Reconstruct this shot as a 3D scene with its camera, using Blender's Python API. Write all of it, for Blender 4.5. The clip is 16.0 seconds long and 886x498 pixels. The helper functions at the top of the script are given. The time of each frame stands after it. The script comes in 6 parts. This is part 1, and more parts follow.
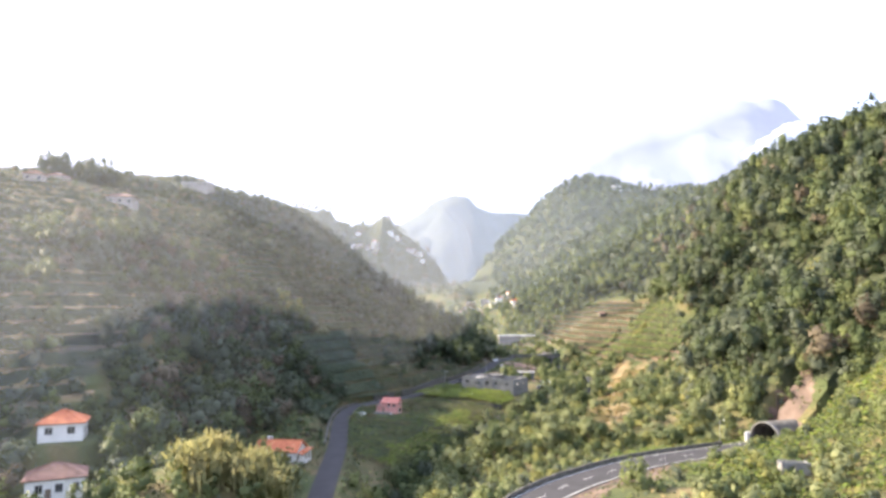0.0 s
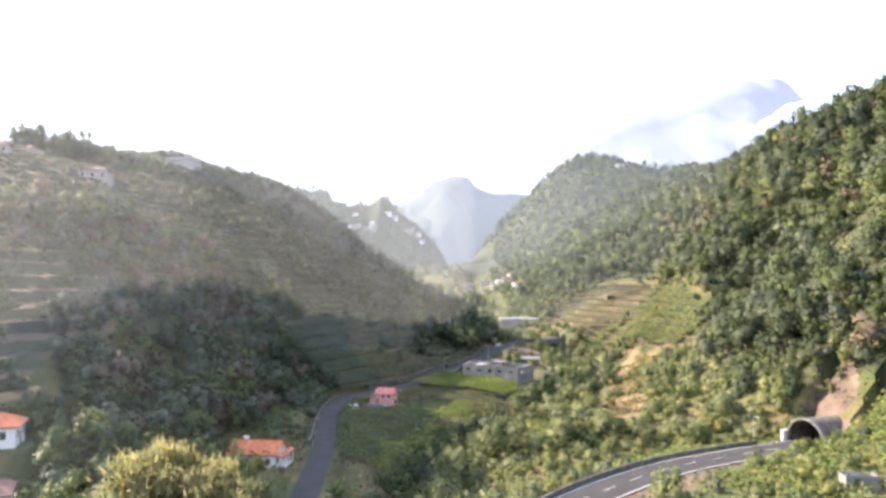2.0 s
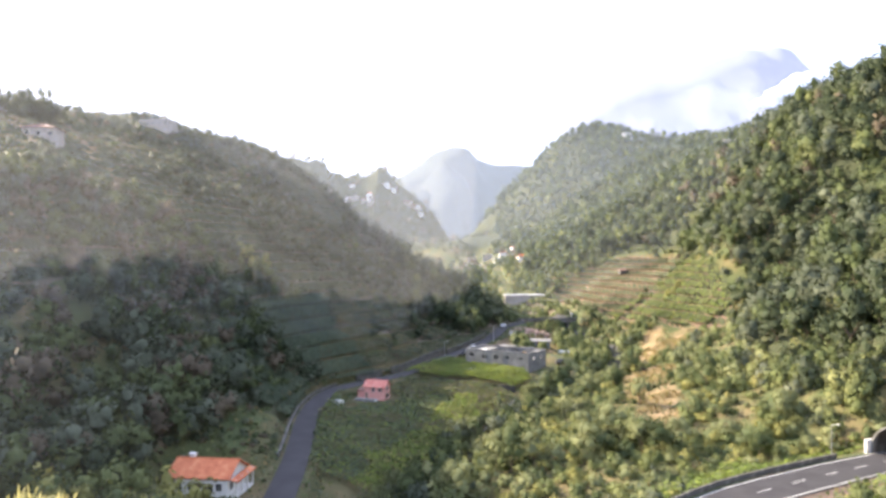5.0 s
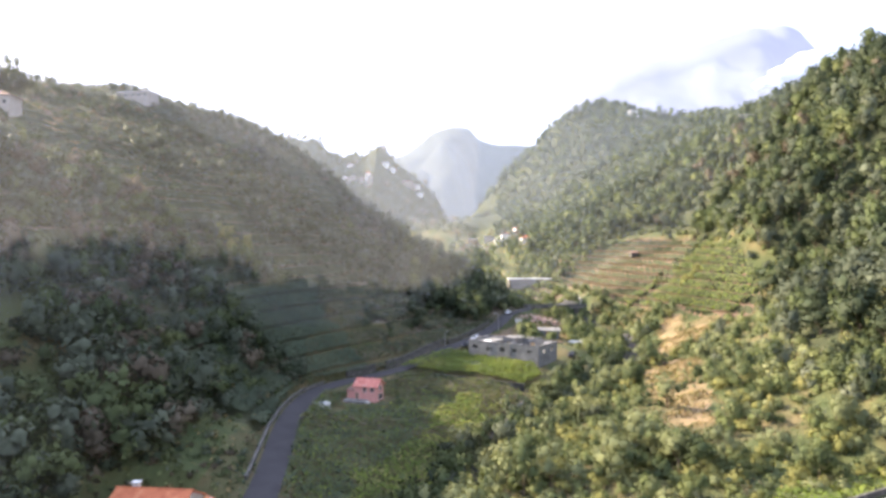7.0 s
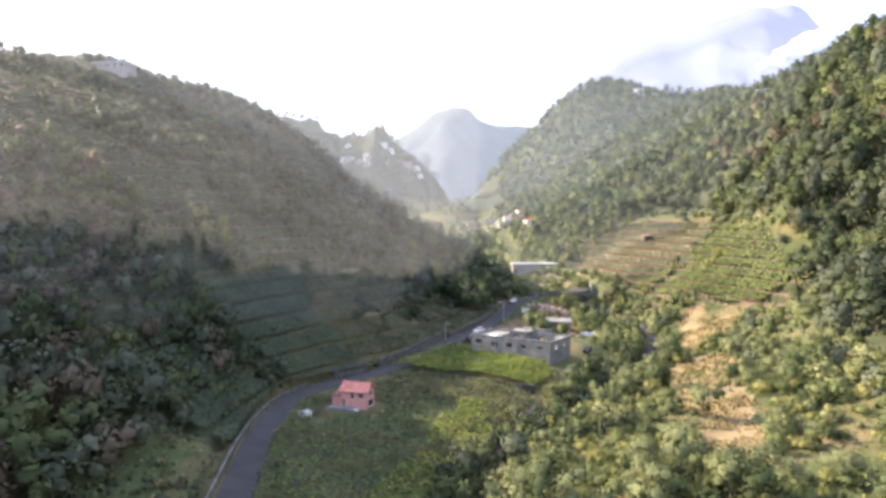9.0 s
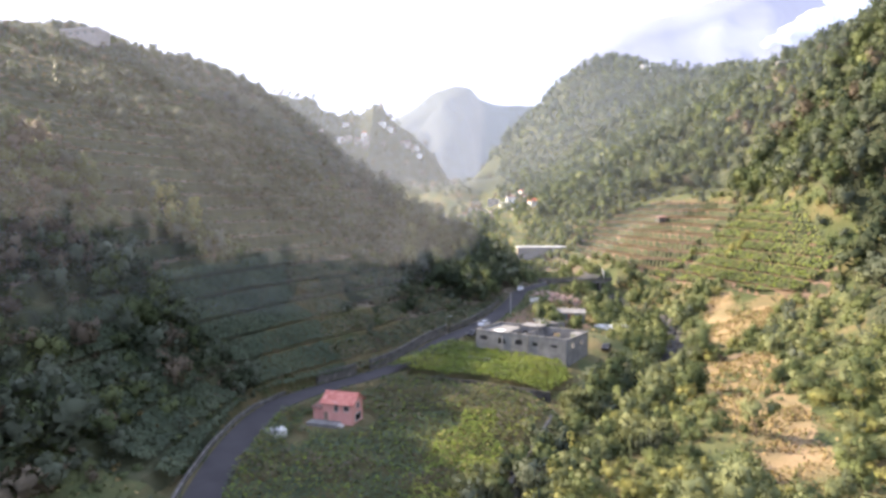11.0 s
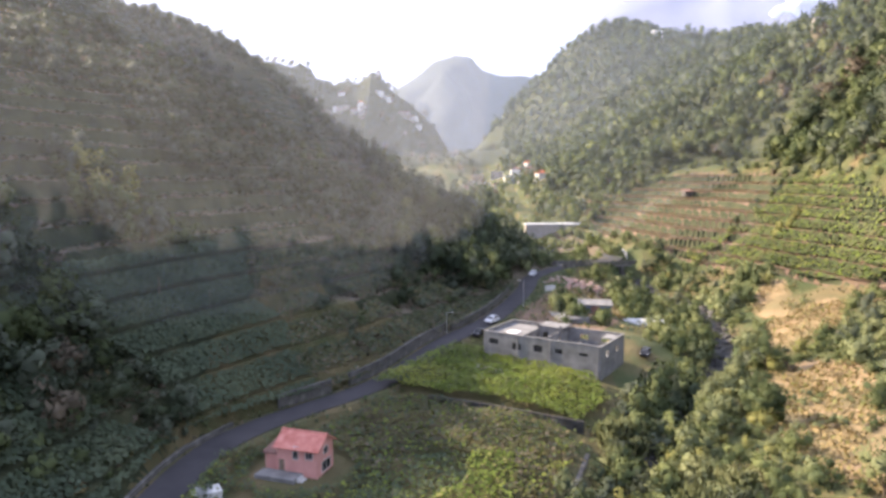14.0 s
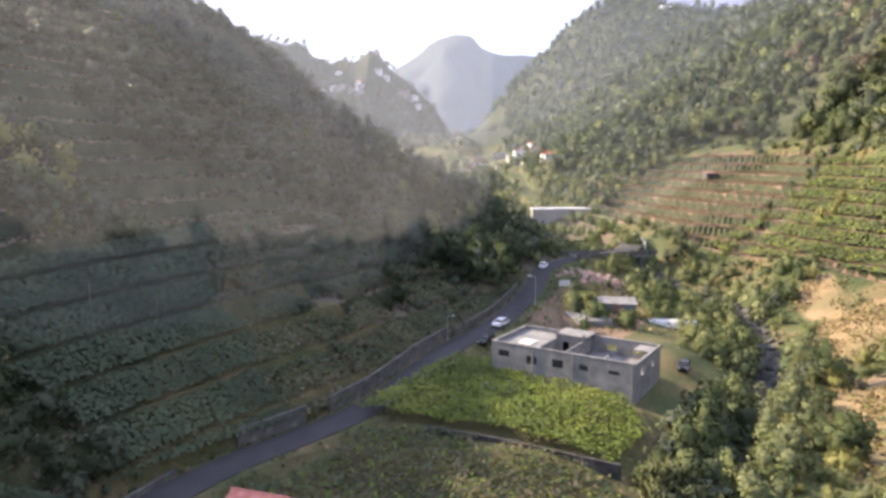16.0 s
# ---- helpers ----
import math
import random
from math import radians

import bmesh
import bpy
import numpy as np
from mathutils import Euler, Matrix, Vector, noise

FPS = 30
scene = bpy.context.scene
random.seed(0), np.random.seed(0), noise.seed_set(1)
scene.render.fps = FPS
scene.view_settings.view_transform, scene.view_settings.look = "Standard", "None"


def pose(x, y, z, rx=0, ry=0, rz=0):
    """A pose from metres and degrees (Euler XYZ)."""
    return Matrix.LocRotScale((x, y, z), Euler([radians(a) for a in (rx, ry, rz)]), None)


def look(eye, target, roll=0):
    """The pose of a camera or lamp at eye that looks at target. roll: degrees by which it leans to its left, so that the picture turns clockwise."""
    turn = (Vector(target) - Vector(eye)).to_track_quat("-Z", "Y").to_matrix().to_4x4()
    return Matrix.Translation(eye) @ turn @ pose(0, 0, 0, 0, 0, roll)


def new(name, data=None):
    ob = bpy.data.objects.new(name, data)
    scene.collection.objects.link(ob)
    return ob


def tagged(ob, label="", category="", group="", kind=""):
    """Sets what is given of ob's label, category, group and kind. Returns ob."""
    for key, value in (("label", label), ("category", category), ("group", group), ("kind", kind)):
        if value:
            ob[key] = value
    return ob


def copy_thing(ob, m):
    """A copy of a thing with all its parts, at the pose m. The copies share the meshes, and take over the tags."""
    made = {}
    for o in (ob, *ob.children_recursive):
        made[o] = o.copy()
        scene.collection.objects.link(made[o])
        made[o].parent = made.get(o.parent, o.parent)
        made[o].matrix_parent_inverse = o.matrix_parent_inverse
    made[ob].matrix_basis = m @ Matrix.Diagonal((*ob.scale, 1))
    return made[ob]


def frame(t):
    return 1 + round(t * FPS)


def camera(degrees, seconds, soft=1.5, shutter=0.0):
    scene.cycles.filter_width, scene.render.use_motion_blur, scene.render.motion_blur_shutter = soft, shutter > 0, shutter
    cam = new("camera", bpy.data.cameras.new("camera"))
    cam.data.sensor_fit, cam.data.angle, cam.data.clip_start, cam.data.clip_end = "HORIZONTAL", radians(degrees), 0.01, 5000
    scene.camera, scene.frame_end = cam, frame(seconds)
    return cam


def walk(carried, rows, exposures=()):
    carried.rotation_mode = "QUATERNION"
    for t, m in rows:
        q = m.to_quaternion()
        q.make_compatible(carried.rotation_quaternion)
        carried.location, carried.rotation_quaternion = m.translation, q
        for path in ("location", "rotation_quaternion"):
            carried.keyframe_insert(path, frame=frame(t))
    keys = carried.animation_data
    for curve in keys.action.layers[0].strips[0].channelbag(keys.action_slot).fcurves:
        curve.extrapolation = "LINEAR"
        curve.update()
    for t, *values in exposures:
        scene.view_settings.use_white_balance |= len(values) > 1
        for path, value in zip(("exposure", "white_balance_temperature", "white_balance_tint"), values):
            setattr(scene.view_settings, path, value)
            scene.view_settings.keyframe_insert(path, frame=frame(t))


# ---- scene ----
cam = camera(67.1, 16.0, soft=3.2)
PATH = [
    (0, (0.0, 0.0, 35.931), (-0.002, 1.993, 36.099), 0.1),
    (1, (0.011, 9.307, 36.195), (0.009, 11.303, 36.335), 0.1),
    (2, (-0.018, 19.911, 36.154), (-0.018, 21.908, 36.267), 0.1),
    (3, (-0.01, 30.382, 36.334), (-0.01, 32.38, 36.419), 0.1),
    (4, (-0.003, 40.882, 36.456), (-0.002, 42.881, 36.515), -0.0),
    (6.5, (-0.09, 67.729, 36.83), (-0.09, 69.729, 36.823), -0.0),
    (7.5, (-0.105, 78.615, 37.026), (-0.105, 80.615, 36.989), -0.0),
    (8.5, (-0.119, 89.339, 37.036), (-0.119, 91.338, 36.974), 0.0),
    (9, (0.004, 94.969, 36.973), (0.003, 96.968, 36.898), -0.0),
    (11.5, (-0.028, 122.331, 36.715), (-0.03, 124.326, 36.572), -0.1),
    (12.5, (-0.029, 133.131, 36.351), (-0.031, 135.125, 36.184), -0.0),
    (13.5, (-0.006, 144.082, 36.281), (-0.009, 146.072, 36.085), 0.0),
    (14.5, (0.023, 154.739, 36.161), (0.02, 156.726, 35.94), -0.1),
    (15.5, (0.027, 165.509, 36.044), (0.023, 167.494, 35.795), -0.1),
    (16, (0.0, 170.934, 35.931), (-0.004, 172.917, 35.669), -0.1),
]
walk(cam, [(t, look(eye, target, roll)) for t, eye, target, roll in PATH],
     exposures=((0, 1.72, 6650, 12), (4, 1.69, 6650, 12), (6.5, 1.64, 6650, 13), (9, 1.58, 6650, 14), (12.5, 1.46, 6650, 16), (16, 1.30, 6650, 18)))

# ---------------------------------------------------------------- light
SUN_AZ, SUN_EL = -60.0, 29.0        # degrees: to the left of the way ahead, above the horizon
world = bpy.data.worlds.new("sky")
scene.world = world
world.use_nodes = True
wn, wl = world.node_tree.nodes, world.node_tree.links
sky = wn.new("ShaderNodeTexSky")
sky.sky_type = "NISHITA"
sky.sun_disc = False
sky.sun_elevation = radians(SUN_EL)
sky.sun_rotation = radians(SUN_AZ)
sky.altitude = 200
sky.air_density = 1.3
sky.dust_density = 6.0
sky.ozone_density = 1.0
wn["Background"].inputs["Strength"].default_value = 0.091
veil = wn.new("ShaderNodeMix")          # thin white high cloud over the whole sky
veil.data_type = "RGBA"
veil.inputs[0].default_value = 0.80
veil.inputs[7].default_value = (5.5, 6.5, 9.4, 1)
wl.new(sky.outputs["Color"], veil.inputs[6])
wl.new(veil.outputs[2], wn["Background"].inputs["Color"])

sun_data = bpy.data.lights.new("sun", "SUN")
sun_data.energy, sun_data.angle, sun_data.color = 5.6, radians(0.8), (1.0, 0.87, 0.67)
sun = new("sun", sun_data)
az, el = radians(SUN_AZ), radians(SUN_EL)
to_sun = Vector((math.sin(az) * math.cos(el), math.cos(az) * math.cos(el), math.sin(el)))
sun.matrix_world = look(to_sun * 1000, (0, 0, 0))


# ---------------------------------------------------------------- materials
def material(name, build):
    m = bpy.data.materials.new(name)
    m.use_nodes = True
    nt = m.node_tree
    build(nt.nodes, nt.links, nt.nodes["Principled BSDF"])
    return m


def ramp(n, stops):
    r = n.new("ShaderNodeValToRGB")
    while len(r.color_ramp.elements) < len(stops):
        r.color_ramp.elements.new(0.5)
    for e, (p, c) in zip(r.color_ramp.elements, stops):
        e.position, e.color = p, (*c, 1)
    return r


def tex(n, l, scale, detail=4.0, rough=0.55, kind="Object", stretch=None):
    co = n.new("ShaderNodeTexCoord")
    t = n.new("ShaderNodeTexNoise")
    t.inputs["Scale"].default_value, t.inputs["Detail"].default_value, t.inputs["Roughness"].default_value = scale, detail, rough
    if stretch:
        mp = n.new("ShaderNodeMapping")
        mp.inputs["Scale"].default_value = stretch
        l.new(co.outputs[kind], mp.inputs["Vector"])
        l.new(mp.outputs["Vector"], t.inputs["Vector"])
    else:
        l.new(co.outputs[kind], t.inputs["Vector"])
    return t


def mixed(n, l, fac, a, b, mode="MIX", amount=None):
    mx = n.new("ShaderNodeMix")
    mx.data_type, mx.blend_type = "RGBA", mode
    if fac is None:
        mx.inputs[0].default_value = amount
    else:
        l.new(fac, mx.inputs[0])
    for sock, v in ((mx.inputs[6], a), (mx.inputs[7], b)):
        if isinstance(v, tuple):
            sock.default_value = (*v, 1)
        else:
            l.new(v, sock)
    return mx.outputs[2]


def bump(n, l, b, height, strength, distance):
    bp = n.new("ShaderNodeBump")
    bp.inputs["Strength"].default_value, bp.inputs["Distance"].default_value = strength, distance
    l.new(height, bp.inputs["Height"])
    l.new(bp.outputs["Normal"], b.inputs["Normal"])


def surface(name, stops_large, stops_fine, large, fine, rough=0.85, relief=0.05, metal=0.0, fine_amount=0.5):
    """Two scales of colour variation and a relief of the fine one."""
    def build(n, l, b):
        a = tex(n, l, large, 3)
        c = tex(n, l, fine, 6, 0.65)
        ra, rc = ramp(n, stops_large), ramp(n, stops_fine)
        l.new(a.outputs["Fac"], ra.inputs["Fac"])
        l.new(c.outputs["Fac"], rc.inputs["Fac"])
        col = mixed(n, l, None, ra.outputs["Color"], rc.outputs["Color"], "OVERLAY", fine_amount)
        l.new(col, b.inputs["Base Color"])
        b.inputs["Roughness"].default_value, b.inputs["Metallic"].default_value = rough, metal
        b.inputs["Specular IOR Level"].default_value = 0.25
        if relief:
            bump(n, l, b, c.outputs["Fac"], 0.6, relief)
    return material(name, build)


GREY = [(0.25, (0.30, 0.30, 0.30)), (0.75, (0.70, 0.70, 0.70))]


def leafage(name, dark, mid, light, patch=0.07, through_light=0.34):
    """Leaves: hue drifts from plant to plant, each leaf has its own shade, light passes through."""
    def build(n, l, b):
        a = tex(n, l, patch, 2, 0.6)
        ra = ramp(n, [(0.32, dark), (0.52, mid), (0.72, light)])
        l.new(a.outputs["Fac"], ra.inputs["Fac"])
        geo = n.new("ShaderNodeNewGeometry")
        rb = ramp(n, [(0.0, (0.80, 0.82, 0.78)), (1.0, (1.18, 1.16, 1.10))])
        l.new(geo.outputs["Random Per Island"], rb.inputs["Fac"])
        col = mixed(n, l, None, ra.outputs["Color"], rb.outputs["Color"], "MULTIPLY", 1.0)
        l.new(col, b.inputs["Base Color"])
        b.inputs["Roughness"].default_value = 0.6
        b.inputs["Specular IOR Level"].default_value = 0.12
        tr = n.new("ShaderNodeBsdfTranslucent")
        l.new(col, tr.inputs["Color"])
        ms = n.new("ShaderNodeMixShader")
        ms.inputs[0].default_value = through_light
        l.new(b.outputs[0], ms.inputs[1])
        l.new(tr.outputs[0], ms.inputs[2])
        l.new(ms.outputs[0], n["Material Output"].inputs["Surface"])
    return material(name, build)


LEAF_DARK = leafage("leaf_dark", (0.044, 0.060, 0.036), (0.068, 0.088, 0.050), (0.100, 0.118, 0.064))
LEAF_MID = leafage("leaf_mid", (0.072, 0.096, 0.046), (0.112, 0.138, 0.060), (0.165, 0.184, 0.080))
LEAF_LIGHT = leafage("leaf_light", (0.120, 0.148, 0.062), (0.176, 0.202, 0.082), (0.245, 0.255, 0.108))
LEAF_GREY = leafage("leaf_grey", (0.084, 0.102, 0.072), (0.120, 0.140, 0.098), (0.170, 0.186, 0.132))
LEAF_WILLOW = leafage("leaf_willow", (0.150, 0.174, 0.090), (0.220, 0.240, 0.120), (0.300, 0.310, 0.158))
LEAF_YELLOW = leafage("leaf_yellow", (0.190, 0.195, 0.066), (0.270, 0.262, 0.094), (0.345, 0.318, 0.130))
LEAF_BROWN = leafage("leaf_brown", (0.110, 0.090, 0.066), (0.165, 0.135, 0.098), (0.230, 0.190, 0.135))
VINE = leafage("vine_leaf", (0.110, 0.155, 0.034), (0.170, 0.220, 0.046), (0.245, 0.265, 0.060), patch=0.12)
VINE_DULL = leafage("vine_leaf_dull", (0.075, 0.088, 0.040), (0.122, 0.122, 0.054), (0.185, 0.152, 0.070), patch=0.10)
# shaded copy of the vine leaf: darker and bluer base colours
VINE_SHADE = leafage("vine_leaf_shaded", (0.060, 0.084, 0.054), (0.086, 0.114, 0.072), (0.118, 0.142, 0.086), patch=0.10)
CANE = leafage("cane_leaf", (0.28, 0.27, 0.12), (0.37, 0.35, 0.16), (0.45, 0.41, 0.21), patch=0.15, through_light=0.5)
SOIL_LEAF = leafage("withered_vine_leaf", (0.150, 0.100, 0.062), (0.205, 0.138, 0.085), (0.265, 0.180, 0.110), patch=0.12)
STRAW = leafage("straw", (0.20, 0.155, 0.07), (0.28, 0.21, 0.10), (0.36, 0.28, 0.14), patch=0.15, through_light=0.15)
BARK = surface("bark", [(0.3, (0.10, 0.075, 0.05)), (0.7, (0.19, 0.15, 0.11))], GREY, 1.5, 14, 0.95, 0.03)

SCRUB = surface("scrub_ground", [(0.30, (0.050, 0.070, 0.026)), (0.50, (0.085, 0.092, 0.036)), (0.68, (0.155, 0.118, 0.058))], GREY, 0.09, 1.6, 0.95, 0.25)
DRY = surface("dry_grass_ground", [(0.30, (0.145, 0.125, 0.062)), (0.50, (0.225, 0.165, 0.085)), (0.70, (0.31, 0.215, 0.125))], GREY, 0.12, 1.8, 0.95, 0.2)
SOIL = surface("terrace_soil", [(0.30, (0.120, 0.088, 0.055)), (0.50, (0.175, 0.118, 0.078)), (0.70, (0.240, 0.158, 0.108))], GREY, 0.11, 2.2, 0.95, 0.2)
FALLOW = surface("fallow_terrace", [(0.30, (0.070, 0.070, 0.042)), (0.50, (0.118, 0.096, 0.066)), (0.70, (0.180, 0.136, 0.094))], GREY, 0.06, 2.0, 0.95, 0.2)
ROCK = surface("rock_face", [(0.30, (0.085, 0.064, 0.050)), (0.52, (0.145, 0.102, 0.080)), (0.72, (0.22, 0.160, 0.126))], GREY, 0.16, 1.3, 0.9, 0.5)
# dark ground, used in the woods, on terrace steps and far off
DARK_GROUND = surface("dark_ground", [(0.30, (0.030, 0.038, 0.020)), (0.52, (0.050, 0.058, 0.028)), (0.74, (0.080, 0.078, 0.040))], GREY, 0.2, 1.6, 0.95, 0.25)
RIVERBED = surface("river_stones", [(0.30, (0.030, 0.030, 0.028)), (0.55, (0.065, 0.062, 0.056)), (0.75, (0.13, 0.125, 0.115))], GREY, 0.5, 2.6, 0.8, 0.3)
FIELD = surface("field_soil", [(0.30, (0.062, 0.072, 0.028)), (0.55, (0.105, 0.090, 0.042)), (0.75, (0.16, 0.12, 0.06))], GREY, 0.15, 2.5, 0.95, 0.15)
ASPHALT = surface("asphalt", [(0.30, (0.036, 0.034, 0.036)), (0.70, (0.054, 0.051, 0.053))], GREY, 0.25, 9, 0.85, 0.01, fine_amount=0.25)
PAINT_LINE = surface("road_paint", [(0.3, (0.62, 0.62, 0.58)), (0.7, (0.80, 0.80, 0.76))], GREY, 1.2, 12, 0.7, 0.0, fine_amount=0.3)
CONCRETE = surface("concrete", [(0.30, (0.15, 0.145, 0.14)), (0.52, (0.215, 0.21, 0.20)), (0.75, (0.30, 0.29, 0.275))], GREY, 0.45, 4, 0.9, 0.02, fine_amount=0.4)
STONE = surface("wall_stone", [(0.30, (0.075, 0.072, 0.066)), (0.55, (0.125, 0.118, 0.106)), (0.75, (0.20, 0.19, 0.168))], GREY, 0.7, 5, 0.92, 0.05)
PALE_CONCRETE = surface("pale_concrete", [(0.3, (0.50, 0.49, 0.46)), (0.7, (0.66, 0.65, 0.61))], GREY, 0.5, 6, 0.9, 0.01, fine_amount=0.3)
OLD_RENDER = surface("old_render", [(0.3, (0.30, 0.27, 0.24)), (0.7, (0.42, 0.38, 0.34))], GREY, 0.5, 6, 0.9, 0.01, fine_amount=0.3)
WHITE_WALL = surface("white_render", [(0.3, (0.66, 0.65, 0.61)), (0.7, (0.80, 0.79, 0.76))], GREY, 0.5, 7, 0.85, 0.01, fine_amount=0.2)
PINK_WALL = surface("pink_render", [(0.3, (0.56, 0.27, 0.23)), (0.7, (0.68, 0.35, 0.30))], GREY, 0.6, 7, 0.85, 0.01, fine_amount=0.25)
ROOF_TILE = surface("red_roof_tile", [(0.3, (0.44, 0.13, 0.065)), (0.55, (0.56, 0.19, 0.09)), (0.75, (0.62, 0.28, 0.15))], GREY, 0.9, 6, 0.8, 0.02, fine_amount=0.35)
PINK_TILE = surface("pink_roof_tile", [(0.3, (0.46, 0.15, 0.115)), (0.55, (0.58, 0.225, 0.175)), (0.75, (0.66, 0.33, 0.27))], GREY, 0.9, 6, 0.7, 0.02, fine_amount=0.3)
ROOF_DARK = surface("weathered_roof_tile", [(0.3, (0.15, 0.085, 0.07)), (0.7, (0.27, 0.155, 0.125))], GREY, 0.9, 6, 0.85, 0.02, fine_amount=0.35)
DARK_GLASS = surface("window_glass", [(0.3, (0.02, 0.022, 0.025)), (0.7, (0.04, 0.042, 0.045))], GREY, 2, 9, 0.12, 0.0, fine_amount=0.1)
DARK_VOID = surface("dark_interior", [(0.3, (0.03, 0.03, 0.03)), (0.7, (0.06, 0.058, 0.055))], GREY, 1, 6, 0.95, 0.0)
WOOD = surface("weathered_wood", [(0.3, (0.16, 0.12, 0.085)), (0.7, (0.28, 0.22, 0.16))], GREY, 1.5, 12, 0.9, 0.01)
GALVANISED = surface("galvanised_steel", [(0.3, (0.42, 0.43, 0.44)), (0.7, (0.56, 0.57, 0.58))], GREY, 2, 14, 0.45, 0.0, metal=0.8, fine_amount=0.2)
CAR_WHITE = surface("white_car_paint", [(0.3, (0.74, 0.74, 0.74)), (0.7, (0.80, 0.80, 0.80))], GREY, 2, 20, 0.25, 0.0, fine_amount=0.05)
CAR_DARK = surface("black_car_paint", [(0.3, (0.018, 0.018, 0.022)), (0.7, (0.03, 0.03, 0.034))], GREY, 2, 20, 0.22, 0.0, fine_amount=0.05)
RUBBER = surface("tyre_rubber", [(0.3, (0.02, 0.02, 0.02)), (0.7, (0.035, 0.035, 0.035))], GREY, 5, 20, 0.9, 0.0)


# ---------------------------------------------------------------- mesh helpers
def mesh_np(name, verts, tris, normals, mats, index=None, smooth=False):
    """One mesh out of arrays of corners and triangles; normals (or None) round off the shading of leaves."""
    me = bpy.data.meshes.new(name)
    verts, tris = np.asarray(verts, np.float32), np.asarray(tris, np.int32)
    me.vertices.add(len(verts))
    me.vertices.foreach_set("co", verts.ravel())
    me.loops.add(tris.size)
    me.loops.foreach_set("vertex_index", tris.ravel())
    me.polygons.add(len(tris))
    me.polygons.foreach_set("loop_start", np.arange(0, tris.size, 3, dtype=np.int32))
    for m in mats:
        me.materials.append(m)
    if index is not None:
        me.polygons.foreach_set("material_index", np.asarray(index, np.int32))
    me.polygons.foreach_set("use_smooth", np.full(len(tris), smooth or normals is not None))
    me.update(calc_edges=True)
    if normals is not None:
        a = me.attributes.new("custom_normal", "FLOAT_VECTOR", "POINT")
        a.data.foreach_set("vector", np.asarray(normals, np.float32).ravel())
    return me


def part(name, bm, mat, parent=None, label="", at=None):
    """Links a bmesh as one mesh object, under a thing or a part when one is given."""
    me = bpy.data.meshes.new(name)
    bm.to_mesh(me)
    bm.free()
    me.materials.append(mat)
    ob = new(name, me)
    if parent is not None:
        ob.parent = parent
    if at is not None:
        ob.matrix_local = at
    if label:
        ob["label"] = label
    return ob


def box(bm, lo, hi, m=None):
    """A box between two corners, added to bm."""
    lo, hi = Vector(lo), Vector(hi)
    g = bmesh.ops.create_cube(bm, size=1.0)["verts"]
    mat = Matrix.Translation((lo + hi) / 2) @ Matrix.Diagonal((*(hi - lo), 1))
    bmesh.ops.transform(bm, matrix=(m @ mat if m else mat), verts=g)
    return bm


def box_bm(lo, hi, bevel=0.0):
    bm = box(bmesh.new(), lo, hi)
    if bevel:
        bmesh.ops.bevel(bm, geom=bm.edges[:], offset=bevel, segments=1, affect="EDGES")
    return bm


def rod(bm, a, b, r0, r1, sides=8):
    """A tapered rod from a to b, added to bm."""
    a, b = Vector(a), Vector(b)
    g = bmesh.ops.create_cone(bm, cap_ends=True, segments=sides, radius1=r0, radius2=r1, depth=(b - a).length)["verts"]
    m = Matrix.Translation((a + b) / 2) @ (b - a).to_track_quat("Z", "Y").to_matrix().to_4x4()
    bmesh.ops.transform(bm, matrix=m, verts=g)
    return bm


def group_empty(name, m, label, category, group="", kind=""):
    e = new(name)
    e.matrix_world = m
    return tagged(e, label, category, group, kind)


# ---------------------------------------------------------------- the lie of the land
def lattice(x, y, size, seed):
    """Smooth noise from 0 to 1 with cells of that size."""
    x, y = np.asarray(x, float) / size, np.asarray(y, float) / size
    i, j = np.floor(x).astype(np.int64), np.floor(y).astype(np.int64)
    u, v = x - i, y - j
    u, v = u * u * (3 - 2 * u), v * v * (3 - 2 * v)

    def h(a, b):
        k = (a * 374761393 + b * 668265263 + seed * 982451653) & 0x7FFFFFFF
        k = ((k ^ (k >> 13)) * 1274126177) & 0x7FFFFFFF
        return ((k ^ (k >> 16)) & 0xFFFF) / 65535.0
    return (h(i, j) * (1 - u) + h(i + 1, j) * u) * (1 - v) + (h(i, j + 1) * (1 - u) + h(i + 1, j + 1) * u) * v


def rough_ground(x, y, seed=3):
    return (lattice(x, y, 23, seed) - 0.5) * 3.0 + (lattice(x, y, 9, seed + 1) - 0.5) * 1.2 + (lattice(x, y, 3.5, seed + 2) - 0.5) * 0.5


def smooth01(t):
    t = np.clip(t, 0, 1)
    return t * t * (3 - 2 * t)


# the lanes, the stream and the lines along which the slopes break: x, y, z
LANE = [(-16, 20, -6), (-19, 80, -4), (-24, 134, -1.5), (-27.2, 175, -0.2), (-31.2, 208, 0.8), (-31, 230, 1.0), (-26, 243, 1.0), (-11, 262, 1.2), (0, 285, 2.6), (12, 304, 4.0),
        (22, 331, 5.6), (27, 350, 6.6), (37, 362, 7.8), (52, 369, 9.0), (60, 384, 9.8), (62, 410, 10.4), (58, 440, 11.5), (46, 470, 15), (42, 520, 21), (44, 600, 30)]
MAIN_ROAD = [(-2, 60, -1.0), (6, 100, 0.2), (18, 126, 0.9), (40, 148, 1.3), (62, 161, 1.5), (85, 172, 1.5), (125, 190, 1.5)]
STREAM = [(-6, 60, -13), (-10, 120, -9.5), (-5, 165, -7.5), (4, 197, -6.5), (17, 222, -5.5), (31, 243, -4.8), (45, 265, -4.2), (58, 287, -3.2), (67, 310, -1.5), (69, 335, 0.5), (62, 365, 3), (52, 395, 5), (42, 430, 7), (30, 500, 13), (36, 650, 28)]
